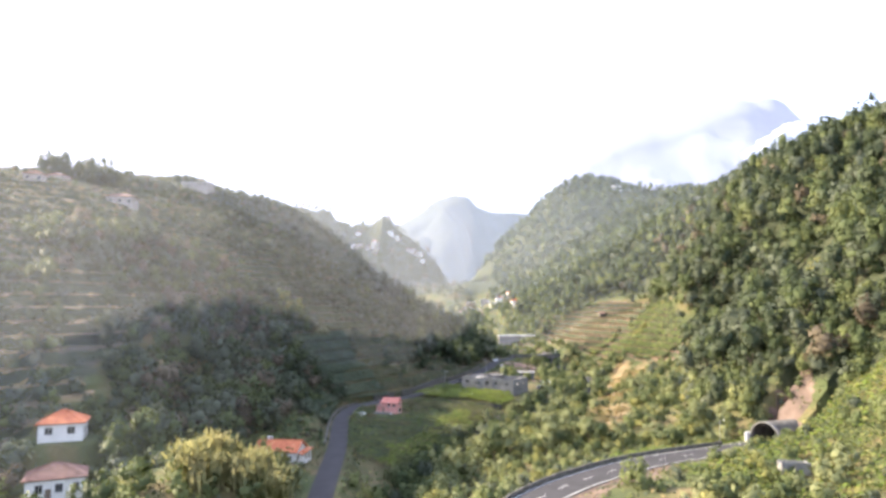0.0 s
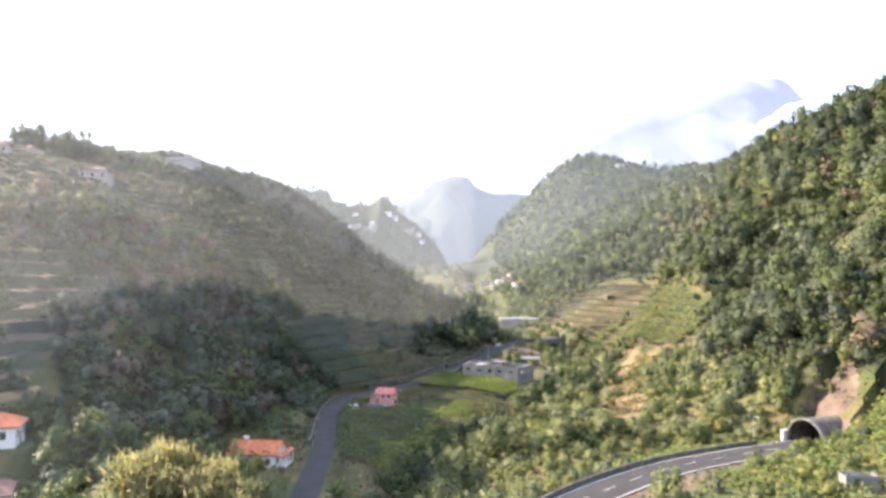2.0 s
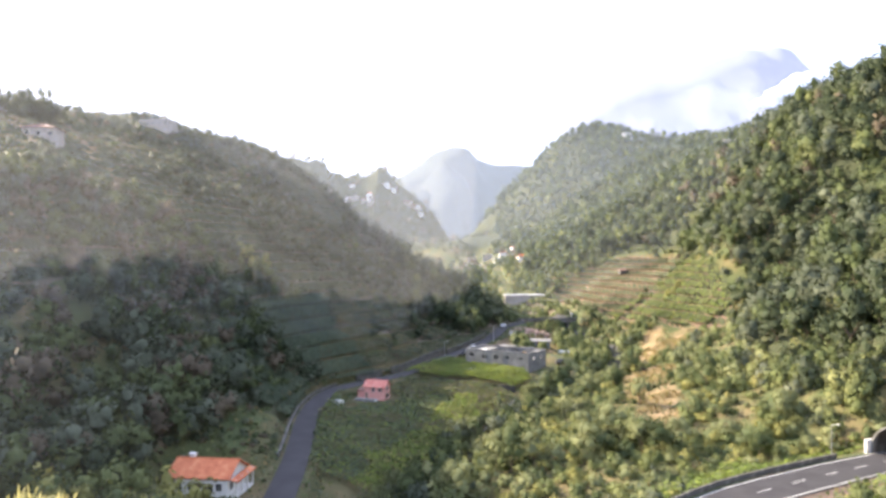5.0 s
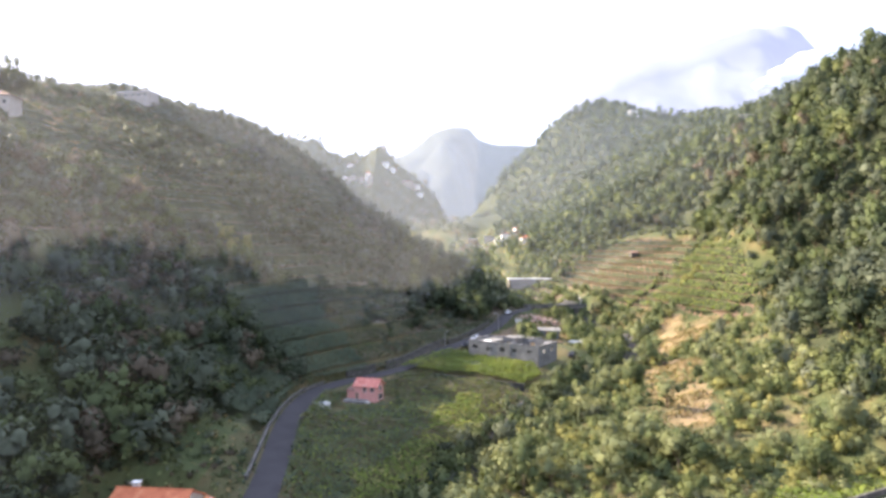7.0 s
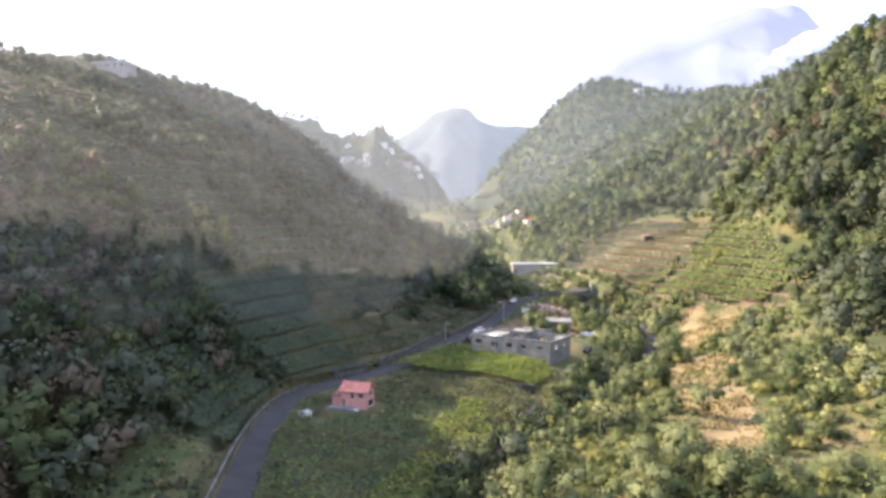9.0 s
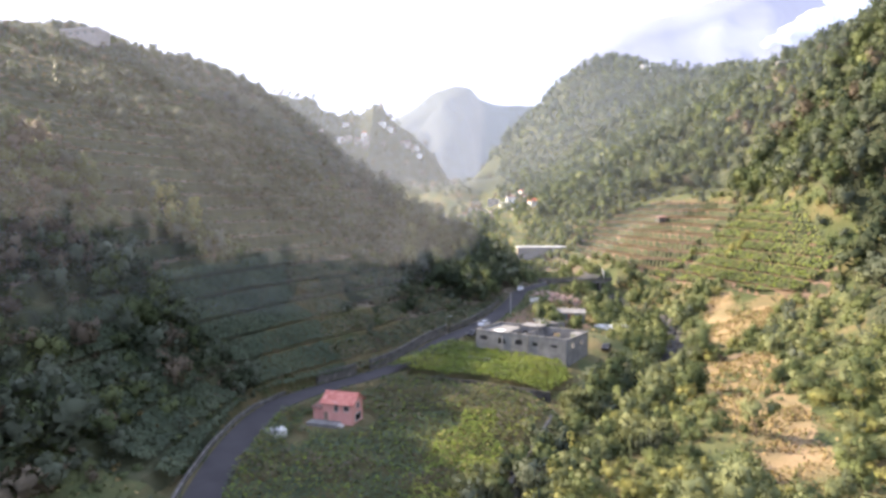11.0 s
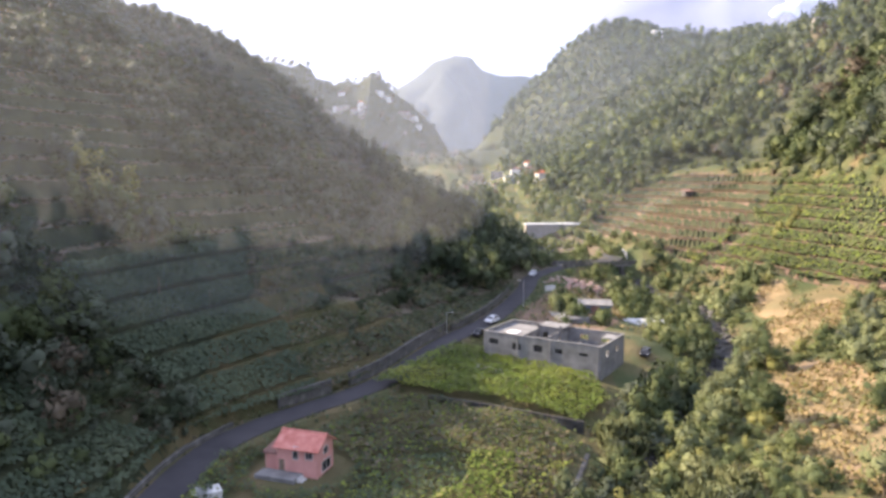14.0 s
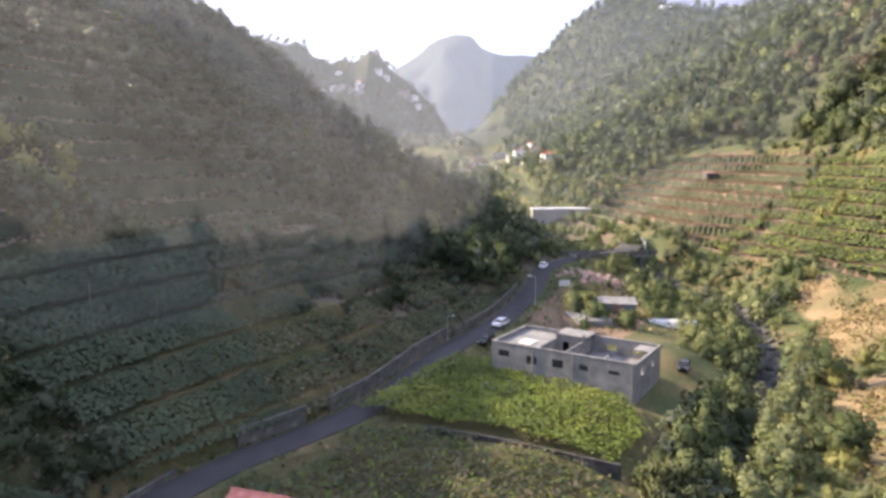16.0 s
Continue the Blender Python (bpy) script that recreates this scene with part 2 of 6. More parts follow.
LEFT_CREST = [(-420, 60, 95), (-420, 250, 110), (-300, 380, 104), (-215, 348, 103), (-185, 352, 99), (-150, 396, 107), (-118, 450, 103), (-95, 485, 95), (-64, 488, 68), (-36, 468, 45), (-4, 430, 27), (14, 392, 16)]
# first two knots lie out of view, lowered to let sun reach the houses
LEFT_SHELF = [(-190, 60, 40), (-178, 150, 50), (-165, 225, 76), (-132, 268, 79), (-150, 320, 88), (-135, 370, 91)]
LEFT_MID = [(-115, 40, 22), (-112, 120, 27), (-90, 162, 34), (-82, 222, 45), (-64, 273, 35), (-75, 330, 55), (-40, 370, 36), (-10, 380, 22)]
LEFT_FOOT = [(-72, 40, 4), (-66, 112, 4), (-70, 128, 9), (-55, 165, 8), (-50, 195, 11), (-47, 232, 13), (-33, 252, 8), (-18, 274, 7), (-4, 300, 8), (12, 335, 9), (19, 358, 9)]
# the last knot is added to lower the left slope for sun on the pink roof
LEFT_BACK = [(-100, 640, 50), (-40, 560, 28), (0, 480, 16), (-260, 600, 84), (-30, 760, 38), (-120, 900, 62), (-10, 950, 50), (-150, 1250, 90), (-266, 1540, 150), (-60, 1500, 90), (-400, 1250, 180), (-104, 279, 60.5)]
VILLAGE_RIDGE = [(-620, 190), (-450, 205), (-365, 222), (-277, 203), (-214, 194), (-198, 197), (-188, 192), (-177, 179), (-154, 171), (-123, 170), (-111, 175), (-99, 184), (-89, 179), (-75, 165), (-51, 149), (-35, 137), (-11, 109), (13, 66), (30, 30)]   # x and height of its crest
FIELDS = [(-22, 150, -2.2), (-20, 185, -1.8), (-8, 205, -1.8), (-14, 215, -0.9), (0, 232, -1.3), (14, 241, -1.5), (0, 262, 0.2), (18, 256, 0.0), (10, 274, 0.8), (22, 290, 3.0), (33, 262, 0.0), (40, 282, 2.0), (30, 318, 4.0), (40, 345, 5.5)]
RIGHT_BANK = [(30, 190, -3), (40, 160, -1.0), (46, 216, -1.2), (58, 203, -1.6), (58, 236, 0.2), (62, 258, -0.2), (78, 268, 3.0), (84, 292, 6.5), (82, 330, 10), (70, 379, 11.5), (66, 440, 14), (58, 500, 20), (60, 650, 34)]
RIGHT_LOW = [(92, 70, 22), (96, 148, 22), (92, 190, 16), (84, 225, 9), (100, 262, 18), (95, 291, 10), (104, 304, 19), (104, 319, 20), (100, 369, 24), (112, 350, 32), (101, 428, 30), (131, 420, 42), (82, 480, 34), (80, 560, 46)]
RIGHT_MID = [(150, 70, 62), (128, 180, 52), (121, 286, 31), (116, 318, 46), (126, 240, 44), (158, 350, 84), (159, 436, 77), (162, 525, 85), (178, 509, 94), (150, 646, 88), (110, 600, 60)]
RIGHT_CREST = [(235, 60, 112), (205, 200, 102), (178, 308, 105), (184, 420, 108), (198, 507, 115), (240, 640, 134), (300, 820, 166), (305, 985, 194), (222, 1036, 233), (146, 1040, 184), (92, 1035, 116)]
RIGHT_BACK = [(330, 200, 150), (340, 500, 140), (420, 900, 180), (350, 1300, 180), (120, 1300, 100), (60, 1200, 70), (45, 820, 46), (46, 1000, 58), (20, 1350, 70), (90, 1560, 62), (320, 1650, 240)]
FAR_RIM = [(-900, 400, 150), (-900, 1700, 260), (-520, 1560, 262), (-420, 1800, 190), (-150, 1800, 90), (60, 1800, 40), (330, 1800, 150), (950, 1700, 260), (1000, 500, 220)]
NEAR = [(-40, 110, 9.5), (-31, 112, 7.0), (-48, 95, 6), (-120, -120, 10), (-20, -120, -14), (80, -120, 10), (300, -120, 110), (-400, -120, 110), (30, 60, -3), (52, 110, 3)]


def along(points, step):
    """A smooth line through the points, one sample every step metres."""
    p = np.array(points, float)
    q = np.vstack([2 * p[0] - p[1], p, 2 * p[-1] - p[-2]])
    out = []
    for a, b, c, d in zip(q, q[1:], q[2:], q[3:]):
        n = max(2, int(np.linalg.norm((c - b)[:2]) / step))
        t = np.linspace(0, 1, n, endpoint=False)[:, None]
        out.append(0.5 * (2 * b + (c - a) * t + (2 * a - 5 * b + 4 * c - d) * t ** 2 + (3 * b - a - 3 * c + d) * t ** 3))
    return np.vstack(out + [p[-1:]])


LANE_LINE, MAIN_LINE, STREAM_LINE = along(LANE, 2.0), along(MAIN_ROAD, 2.0), along(STREAM, 2.5)
KNOTS = np.vstack([LANE, MAIN_ROAD[1:6], STREAM, LEFT_CREST, LEFT_SHELF, LEFT_MID, LEFT_FOOT, LEFT_BACK, FIELDS, RIGHT_BANK, RIGHT_LOW, RIGHT_MID, RIGHT_CREST, RIGHT_BACK, FAR_RIM, NEAR]).astype(float)


def bend(r2):
    return r2 * np.log(r2 + 1e-9)


def solve_sheet():
    k, n = KNOTS[:, :2] / 100, len(KNOTS)
    a = np.zeros((n + 3, n + 3))
    a[:n, :n] = bend(((k[:, None] - k[None]) ** 2).sum(-1)) + np.eye(n) * 0.004
    a[:n, n:], a[n:, :n] = np.c_[np.ones(n), k], np.c_[np.ones(n), k].T
    return np.linalg.solve(a, np.r_[KNOTS[:, 2], 0, 0, 0])


SHEET = solve_sheet()


def near_line(x, y, line):
    """Distance to a line, the line's height there, and the side (positive: to the right as it runs)."""
    best, height, side = np.full(x.shape, 1e9), np.zeros(x.shape), np.zeros(x.shape)
    lo, hi = line[:, :2].min(0) - 40, line[:, :2].max(0) + 40
    inside = (x > lo[0]) & (x < hi[0]) & (y > lo[1]) & (y < hi[1])
    px, py = x[inside], y[inside]
    b0, h0, s0 = np.full(px.shape, 1e9), np.zeros(px.shape), np.zeros(px.shape)
    for p, q in zip(line, line[1:]):
        dx, dy = q[0] - p[0], q[1] - p[1]
        t = np.clip(((px - p[0]) * dx + (py - p[1]) * dy) / (dx * dx + dy * dy), 0, 1)
        d = np.hypot(px - p[0] - t * dx, py - p[1] - t * dy)
        m = d < b0
        b0 = np.where(m, d, b0)
        h0 = np.where(m, p[2] + t * (q[2] - p[2]), h0)
        s0 = np.where(m, np.sign((px - p[0]) * dy - (py - p[1]) * dx), s0)
    best[inside], height[inside], side[inside] = b0, h0, s0
    return best, height, side


def lane_x(y):
    return np.interp(y, LANE_LINE[:, 1], LANE_LINE[:, 0])


def window(x, y, x0, x1, y0, y1, soft=8.0):
    return smooth01((x - x0) / soft + 0.5) * smooth01((x1 - x) / soft + 0.5) * smooth01((y - y0) / soft + 0.5) * smooth01((y1 - y) / soft + 0.5)


WOOD_EDGE = [(20, 90), (110, 96), (150, 104), (185, 94), (215, 84), (250, 88), (275, 98), (300, 113), (330, 116), (355, 120), (420, 132), (450, 114), (476, 76), (520, 62), (650, 66), (1100, 72)]


def wood_edge(y):
    """How far to the right the open ground reaches before the wood begins."""
    return np.interp(y, [p[0] for p in WOOD_EDGE], [p[1] for p in WOOD_EDGE])


def terrace_share(x, y):
    """How far the ground is cut into terraces, and the height of a step."""
    left = window(x, y, -135, 60, 196, 480) * (x < lane_x(y) - 2.5)
    upper = window(x, y, -200, -78, 112, 350, 16)
    right = window(x, y, 66, 150, 292, 474, 10) * smooth01((x - np.interp(y, [296, 352, 375, 430], [97, 84, 76, 66])) / 6 + 0.5) * smooth01((wood_edge(y) - 2 - x) / 6)
    share = np.clip(left + upper + right, 0, 1)
    step = np.where(right > 0.3, 3.1, np.where(left > 0.5, 3.6, 3.2))
    return share, step, left, right


PADS = [(-70.3, 126, 5.5, 11.2), (-63, 111.5, 6.5, 4.7), (-38.2, 162, 7.6, -1.0), (-18.2, 230.6, 5.5, -0.5)]   # levelled for houses


def ground(x, y, roofs=0.0):
    """The height of the land; roofs: of sloping trellis roofs over the terraces instead, each rising by that share of a step."""
    x, y = np.atleast_1d(np.asarray(x, float)), np.atleast_1d(np.asarray(y, float))
    shape = x.shape
    x, y = x.ravel(), y.ravel()
    z = np.empty_like(x)
    k, n = KNOTS[:, :2] / 100, len(KNOTS)
    for s in range(0, len(x), 20000):
        p = np.c_[x[s:s + 20000], y[s:s + 20000]] / 100
        r2 = (p[:, :1] - k[:, 0]) ** 2 + (p[:, 1:] - k[:, 1]) ** 2
        z[s:s + 20000] = bend(r2) @ SHEET[:n] + SHEET[n] + p @ SHEET[n + 1:]
    d_lane, h_lane, side = near_line(x, y, LANE_LINE)
    d_main, h_main, _ = near_line(x, y, MAIN_LINE)
    d_str, h_str, _ = near_line(x, y, STREAM_LINE)
    calm = np.clip((np.minimum(d_lane, d_main) - 4) / 14, 0, 1) * (1 - 0.85 * window(x, y, -40, 32, 150, 290))
    share, step, _, _ = terrace_share(x, y)
    z = z + rough_ground(x, y) * calm * np.clip(0.6 + np.abs(x) / 150, 0.6, 2.2) * (1 - 0.85 * share)
    big = np.clip((y - 560) / 300, 0, 1)
    away = np.abs(y - 1100 + 30 * (lattice(x, y, 60, 13) - 0.5))
    ridge = np.interp(x, [p[0] for p in VILLAGE_RIDGE], [p[1] for p in VILLAGE_RIDGE]) - away * np.where(y < 1100, 0.78, 0.8) + (lattice(x, y, 26, 14) - 0.5) * np.minimum(16, away * 0.3)
    z = z + big * (1 - window(x, y, -700, 40, 950, 1300, 60)) * ((lattice(x, y, 90, 11) - 0.5) * 26 + (lattice(x, y, 40, 12) - 0.5) * 12)
    z = np.where((y > 850) & (y < 1400) & (x < 30), np.maximum(z, ridge), z)
    q = (z + (lattice(x, y, 30, 21) - 0.5) * np.where(x > 60, 4.0, 1.2)) / step
    i = np.floor(q)
    f = q - i
    if roofs:
        return ((i + roofs * f) * step).reshape(shape), f.reshape(shape)
    stepped = (i + 0.16 * f + 0.84 * smooth01((f - 0.78) / 0.22)) * step
    z = z * (1 - share) + stepped * share
    bank = h_str + np.maximum(0, d_str - 1.7) * 0.9
    z = np.where(d_str < 16, np.minimum(z, bank), z)
    for d, h, half, fall in ((d_lane, h_lane, 3.6, 1.4), (d_main, h_main, 5.6, 5.0)):
        w = 1 - smooth01((d - half) / fall)
        keep = ~((d_main < 6) & (x > 86))
        z = np.where(keep, z * (1 - w) + (h - 0.12) * w, z) if half > 5 else z * (1 - w) + (h - 0.12) * w
    for cx, cy, r, h in PADS:
        w = 1 - smooth01((np.hypot(x - cx, y - cy) - r) / 4.0)
        z = z * (1 - w) + h * w
    return z.reshape(shape)


def gz(x, y):
    return float(ground(np.array([x]), np.array([y]))[0])


# ---------------------------------------------------------------- ground sheet
def lines(*stretches):
    out = [np.arange(a, b, s) for a, b, s in stretches]
    return np.concatenate(out + [[stretches[-1][1]]])


GX = lines((-900, -420, 40), (-420, -200, 8), (-200, -100, 2.5), (-100, 145, 1.0), (145, 210, 2.5), (210, 420, 8), (420, 1000, 40))
GY = lines((-300, -60, 30), (-60, 110, 4), (110, 190, 1.8), (190, 335, 1.0), (335, 480, 1.6), (480, 700, 5), (700, 1800, 14))
XX, YY = np.meshgrid(GX, GY)
ZZ = ground(XX, YY)
nx, ny = len(GX), len(GY)
cells = (np.arange(ny - 1)[:, None] * nx + np.arange(nx - 1)[None]).ravel()
tris = np.concatenate([np.c_[cells, cells + 1, cells + nx + 1], np.c_[cells, cells + nx + 1, cells + nx]])
gverts = np.c_[XX.ravel(), YY.ravel(), ZZ.ravel()]
mid = gverts[tris].mean(1)
nrm = np.cross(gverts[tris[:, 1]] - gverts[tris[:, 0]], gverts[tris[:, 2]] - gverts[tris[:, 0]])
flat = nrm[:, 2] / np.linalg.norm(nrm, axis=1)
mx_, my_ = mid[:, 0], mid[:, 1]
wob = (lattice(mx_, my_, 7, 31) - 0.5) * 7 + (lattice(mx_, my_, 2.5, 32) - 0.5) * 3


def blob(x, y, cx, cy, rx, ry, turn=0.0):
    c, s = math.cos(radians(turn)), math.sin(radians(turn))
    u, v = (x - cx) * c + (y - cy) * s, -(x - cx) * s + (y - cy) * c
    return np.hypot(u / rx, v / ry)


def dry_zone(x, y):
    """Below 1 on the parched plots of the sunny bank."""
    return np.minimum.reduce([blob(x, y, 58, 240, 8, 22, -10), blob(x, y, 65, 264, 9, 14, -20), blob(x, y, 52, 213, 6, 8, -20), blob(x, y, 80, 296, 8, 12, -30), blob(x, y, 82, 314, 5, 8, -20), blob(x, y, 44, 330, 14, 14)])


share, step, tl, tr = terrace_share(mx_, my_)
d_str, _, _ = near_line(mx_, my_, STREAM_LINE)
gm = np.zeros(len(mid), int)
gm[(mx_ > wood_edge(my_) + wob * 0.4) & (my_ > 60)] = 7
gm[share > 0.6] = 6
gm[(share > 0.4) & (mx_ < -86) & ((mid[:, 2] > 58) | (my_ < 190)) & (lattice(mx_, my_, 11, 33) > 0.55)] = 1
gm[tr > 0.4] = 2
crest_near = near_line(mx_, my_, along(LEFT_CREST, 6.0))[0]
# ground beyond 850 m is darkened, imitating the ridge's unlit side
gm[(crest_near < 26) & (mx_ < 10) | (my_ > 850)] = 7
# left terrace steps and vine plots: shade below the roofs painted as dark ground
gm[(share > 0.5) & (mx_ < 40) & (flat < 0.74)] = 7
gm[(tl > 0.5) & (mid[:, 2] < 26 + wob) & (mx_ < -18 - (my_ - 257) * 0.7)] = 7
gm[(blob(mx_ + wob * 0.5, my_ + wob * 0.3, -84, 141, 11, 6, 10) < 1) & (flat > 0.8)] = 1
gm[(tr > 0.4) & (flat < 0.70)] = 7
gm[window(mx_ + wob * 0.3, my_, -36, 30, 150, 288, 1) > 0.5] = 5
gm[blob(mx_ + wob * 0.4, my_ + wob * 0.4, 33, 316, 11, 38, -24) < 1] = 2
gm[dry_zone(mx_ + wob * 0.6, my_ + wob * 0.6) < 1] = 1
gm[(blob(mx_ + wob * 0.4, my_, 92.5, 179, 5.2, 6.5) < 1) & (flat < 0.95)] = 3
gm[d_str < 2.3 + wob * 0.15] = 4
d_mr, _, s_mr = near_line(mx_, my_, MAIN_LINE)
gm[(s_mr > 0) & (d_mr < 11 + wob * 0.5) & (mx_ < 90)] = 3
terrain = tagged(new("ground", mesh_np("ground", gverts, tris, None, [SCRUB, DRY, SOIL, ROCK, RIVERBED, FIELD, FALLOW, DARK_GROUND, STONE], gm)), "steep green valley slopes with terraces and scrub", "hillside", kind="structure")


# ---------------------------------------------------------------- roads
def ribbon(name, line, offsets, mat, label, category, rise=0.0, kind="structure", depth=0.35):
    """A strip along a line between two offsets to its right, with sides that go into the ground."""
    t = np.gradient(line[:, :2], axis=0)
    t /= np.linalg.norm(t, axis=1)[:, None]
    r = np.c_[t[:, 1], -t[:, 0]]
    a, b = offsets
    zt = line[:, 2] + rise
    rows = [np.c_[line[:, :2] + r * a, zt - depth], np.c_[line[:, :2] + r * a, zt], np.c_[line[:, :2] + r * b, zt], np.c_[line[:, :2] + r * b, zt - depth]]
    v = np.stack(rows, 1).reshape(-1, 3)
    f = []
    for i in range(len(line) - 1):
        for j in range(3):
            p = 4 * i + j
            f += [(p, p + 4, p + 5), (p, p + 5, p + 1)]
    return tagged(new(name, mesh_np(name, v, f, None, [mat])), label, category, kind=kind)


ribbon("road", LANE_LINE[LANE_LINE[:, 1] < 374], (-2.5, 2.5), ASPHALT, "narrow grey asphalt lane along the foot of the slope", "road")
ribbon("road_main", MAIN_LINE, (-4.3, 4.3), ASPHALT, "grey two-lane asphalt road with white edge lines", "road")
ribbon("road_line", MAIN_LINE, (3.74, 3.88), PAINT_LINE, "white painted edge line", "road marking", rise=0.012, depth=0.02)
ribbon("road_line", MAIN_LINE, (-3.88, -3.74), PAINT_LINE, "white painted edge line", "road marking", rise=0.012, depth=0.02)


# ---------------------------------------------------------------- plants
RNG = np.random.default_rng(7)


def ball(level):
    bm = bmesh.new()
    bmesh.ops.create_icosphere(bm, subdivisions=level, radius=1.0)
    v = np.array([p.co[:] for p in bm.verts])
    f = np.array([[p.index for p in q.verts] for q in bm.faces])
    bm.free()
    return v, f


BALL_1 = ball(1)


def cards(rng, c, n, size, slim=0.62):
    """Leaf-shaped kites at the places c, facing along n."""
    k = len(c)
    n = n / np.linalg.norm(n, axis=1)[:, None]
    t = np.cross(n, rng.normal(size=(k, 3)))
    t /= np.linalg.norm(t, axis=1)[:, None] + 1e-9
    s = np.cross(n, t)
    a = (size * rng.uniform(0.55, 1.25, k))[:, None]
    b = a * slim
    v = np.stack([c - t * a, c + s * b + n * a * 0.12, c + t * a, c - s * b + n * a * 0.12], 1).reshape(-1, 3)
    i = np.arange(k)[:, None] * 4
    return v, np.concatenate([i + [0, 2, 1], i + [0, 3, 2]])


def unit(v):
    return v / (np.linalg.norm(v, axis=1)[:, None] + 1e-9)


def join(pieces):
    """Corners, triangles and shading normals of many pieces in one; None where a piece has no normals."""
    vs, fs, ns, n = [], [], [], 0
    for v, f, *m in pieces:
        vs.append(v)
        fs.append(f + n)
        ns += m
        n += len(v)
    return np.vstack(vs), np.vstack(fs), (np.vstack(ns) if len(ns) == len(vs) else None)


def crown(seed, lumps, leaves, size, height=1.35, low=0.0, core=None, spread=0.55):
    """A crown of uneven lumps about 1 m in radius that stands on z = low: dense hearts under many separate leaves."""
    rng = np.random.default_rng(seed)
    core = core or BALL_1
    c = rng.normal(size=(lumps, 3)) * [spread * 0.75, spread * 0.75, spread * 0.62 * height]
    c[0] *= 0.2
    r = rng.uniform(0.22, 0.52, lumps)
    r[0] = 0.60
    c[:, 2] += low + height * 0.62 - (c[:, 2].min())*0.3
    out = []
    for p, q in sorted(zip(c, r), key=lambda g: -g[1])[:max(2, lumps // 2)]:
        v = core[0] * (1 + rng.uniform(-0.16, 0.16, (len(core[0]), 1)))
        out.append((v * q * [0.62, 0.62, 0.58] + p, core[1], unit(core[0] * 0.7 + (p - c.mean(0)) * 1.4 + [0, 0, 0.7])))
    pick = rng.choice(lumps, leaves * 2, p=r ** 2 / (r ** 2).sum())
    d = rng.normal(size=(leaves * 2, 3))
    d[:, 2] += 0.25
    d /= np.linalg.norm(d, axis=1)[:, None]
    p = c[pick] + d * (r[pick] * rng.uniform(0.80, 1.16, leaves * 2))[:, None]
    hidden = (np.linalg.norm(p[:, None] - c[None], axis=2) < r[None] * 0.72).any(1)
    p, d = p[~hidden][:leaves], d[~hidden][:leaves]
    face = d + rng.normal(size=d.shape) * 0.6
    out.append((*cards(rng, p, face, size, 0.5), np.repeat(unit(d * 0.7 + (p - c.mean(0)) * 1.4 + face * 0.15 + [0, 0, 0.7]), 4, 0)))
    v, f, n = join(out)
    v[:, 2] = np.maximum(v[:, 2], -0.05)
    return v, f, n


def reeds(seed, blades, height=1.0, spread=0.45):
    """A clump of tall arching canes with hanging leaves and plumes, about 1 high."""
    rng = np.random.default_rng(seed)
    out_v, out_f = [], []
    for i in range(blades):
        a, lean = rng.uniform(0, 2 * math.pi), rng.uniform(0.05, 0.55)
        foot = np.array([*(rng.normal(size=2) * spread * 0.5), 0])
        h = height * rng.uniform(0.6, 1.1)
        o = np.array([math.cos(a), math.sin(a), 0])
        w = np.array([-o[1], o[0], 0]) * 0.028
        pts = [foot + o * lean * h * t * t + np.array([0, 0, h * (t - 0.28 * lean * t * t)]) for t in (0, 0.4, 0.75, 1.0)]
        b = sum(len(q) for q in out_v)
        wide = (0.5, 1.0, 1.5, 0.1)
        out_v.append(np.array([p + s * w * k for p, k in zip(pts, wide) for s in (-1, 1)]))
        out_f += [[b + j, b + j + 1, b + j + 3] for j in (0, 2, 4)] + [[b + j, b + j + 3, b + j + 2] for j in (0, 2, 4)]
    v, f = np.vstack(out_v), np.array(out_f)
    k = blades * 2
    p = np.c_[rng.normal(size=(k, 2)) * spread * 0.62, rng.uniform(0.25, 0.95, k) * height]
    d = np.c_[rng.normal(size=(k, 2)), rng.uniform(0.1, 0.8, k)]
    up = [0, 0, 1.3]
    return join([(v, f, unit(v - [0, 0, 0.4] + up)), (*cards(rng, p, d, 0.13, 0.22), np.repeat(unit(p - [0, 0, 0.4] + up + d * 0.2), 4, 0))])


TREES = [crown(100 + i, 11, 220, 0.15, 1.5, 0.2) for i in range(9)]
SHRUBS = [crown(200 + i, 8, 125, 0.165, 1.0, -0.1) for i in range(8)]
MID_TREES = [crown(150 + i, 8, 150, 0.165, 1.5, 0.2) for i in range(8)]
LOW_SHRUBS = [crown(250 + i, 4, 40, 0.24, 0.8, -0.1) for i in range(6)]
NEAR_TREES = [crown(300 + i, 18, 760, 0.085, 1.45, 0.35, BALL_1, 0.62) for i in range(5)]
NEAR_SHRUBS = [crown(340 + i, 14, 640, 0.08, 1.0, -0.1, BALL_1, 0.62) for i in range(5)]
FAR_TREES = [crown(400 + i, 5, 30, 0.26, 1.3, 0.0) for i in range(5)]
REEDS = [reeds(500 + i, 70) for i in range(4)]


def sow(x0, x1, y0, y1, spacing, keep=1.0, jitter=0.46):
    """Places on a loose grid."""
    gx, gy = np.meshgrid(np.arange(x0, x1, spacing), np.arange(y0, y1, spacing))
    x = gx.ravel() + RNG.uniform(-jitter, jitter, gx.size) * spacing
    y = gy.ravel() + RNG.uniform(-jitter, jitter, gx.size) * spacing
    k = RNG.random(gx.size) < keep
    return x[k], y[k]


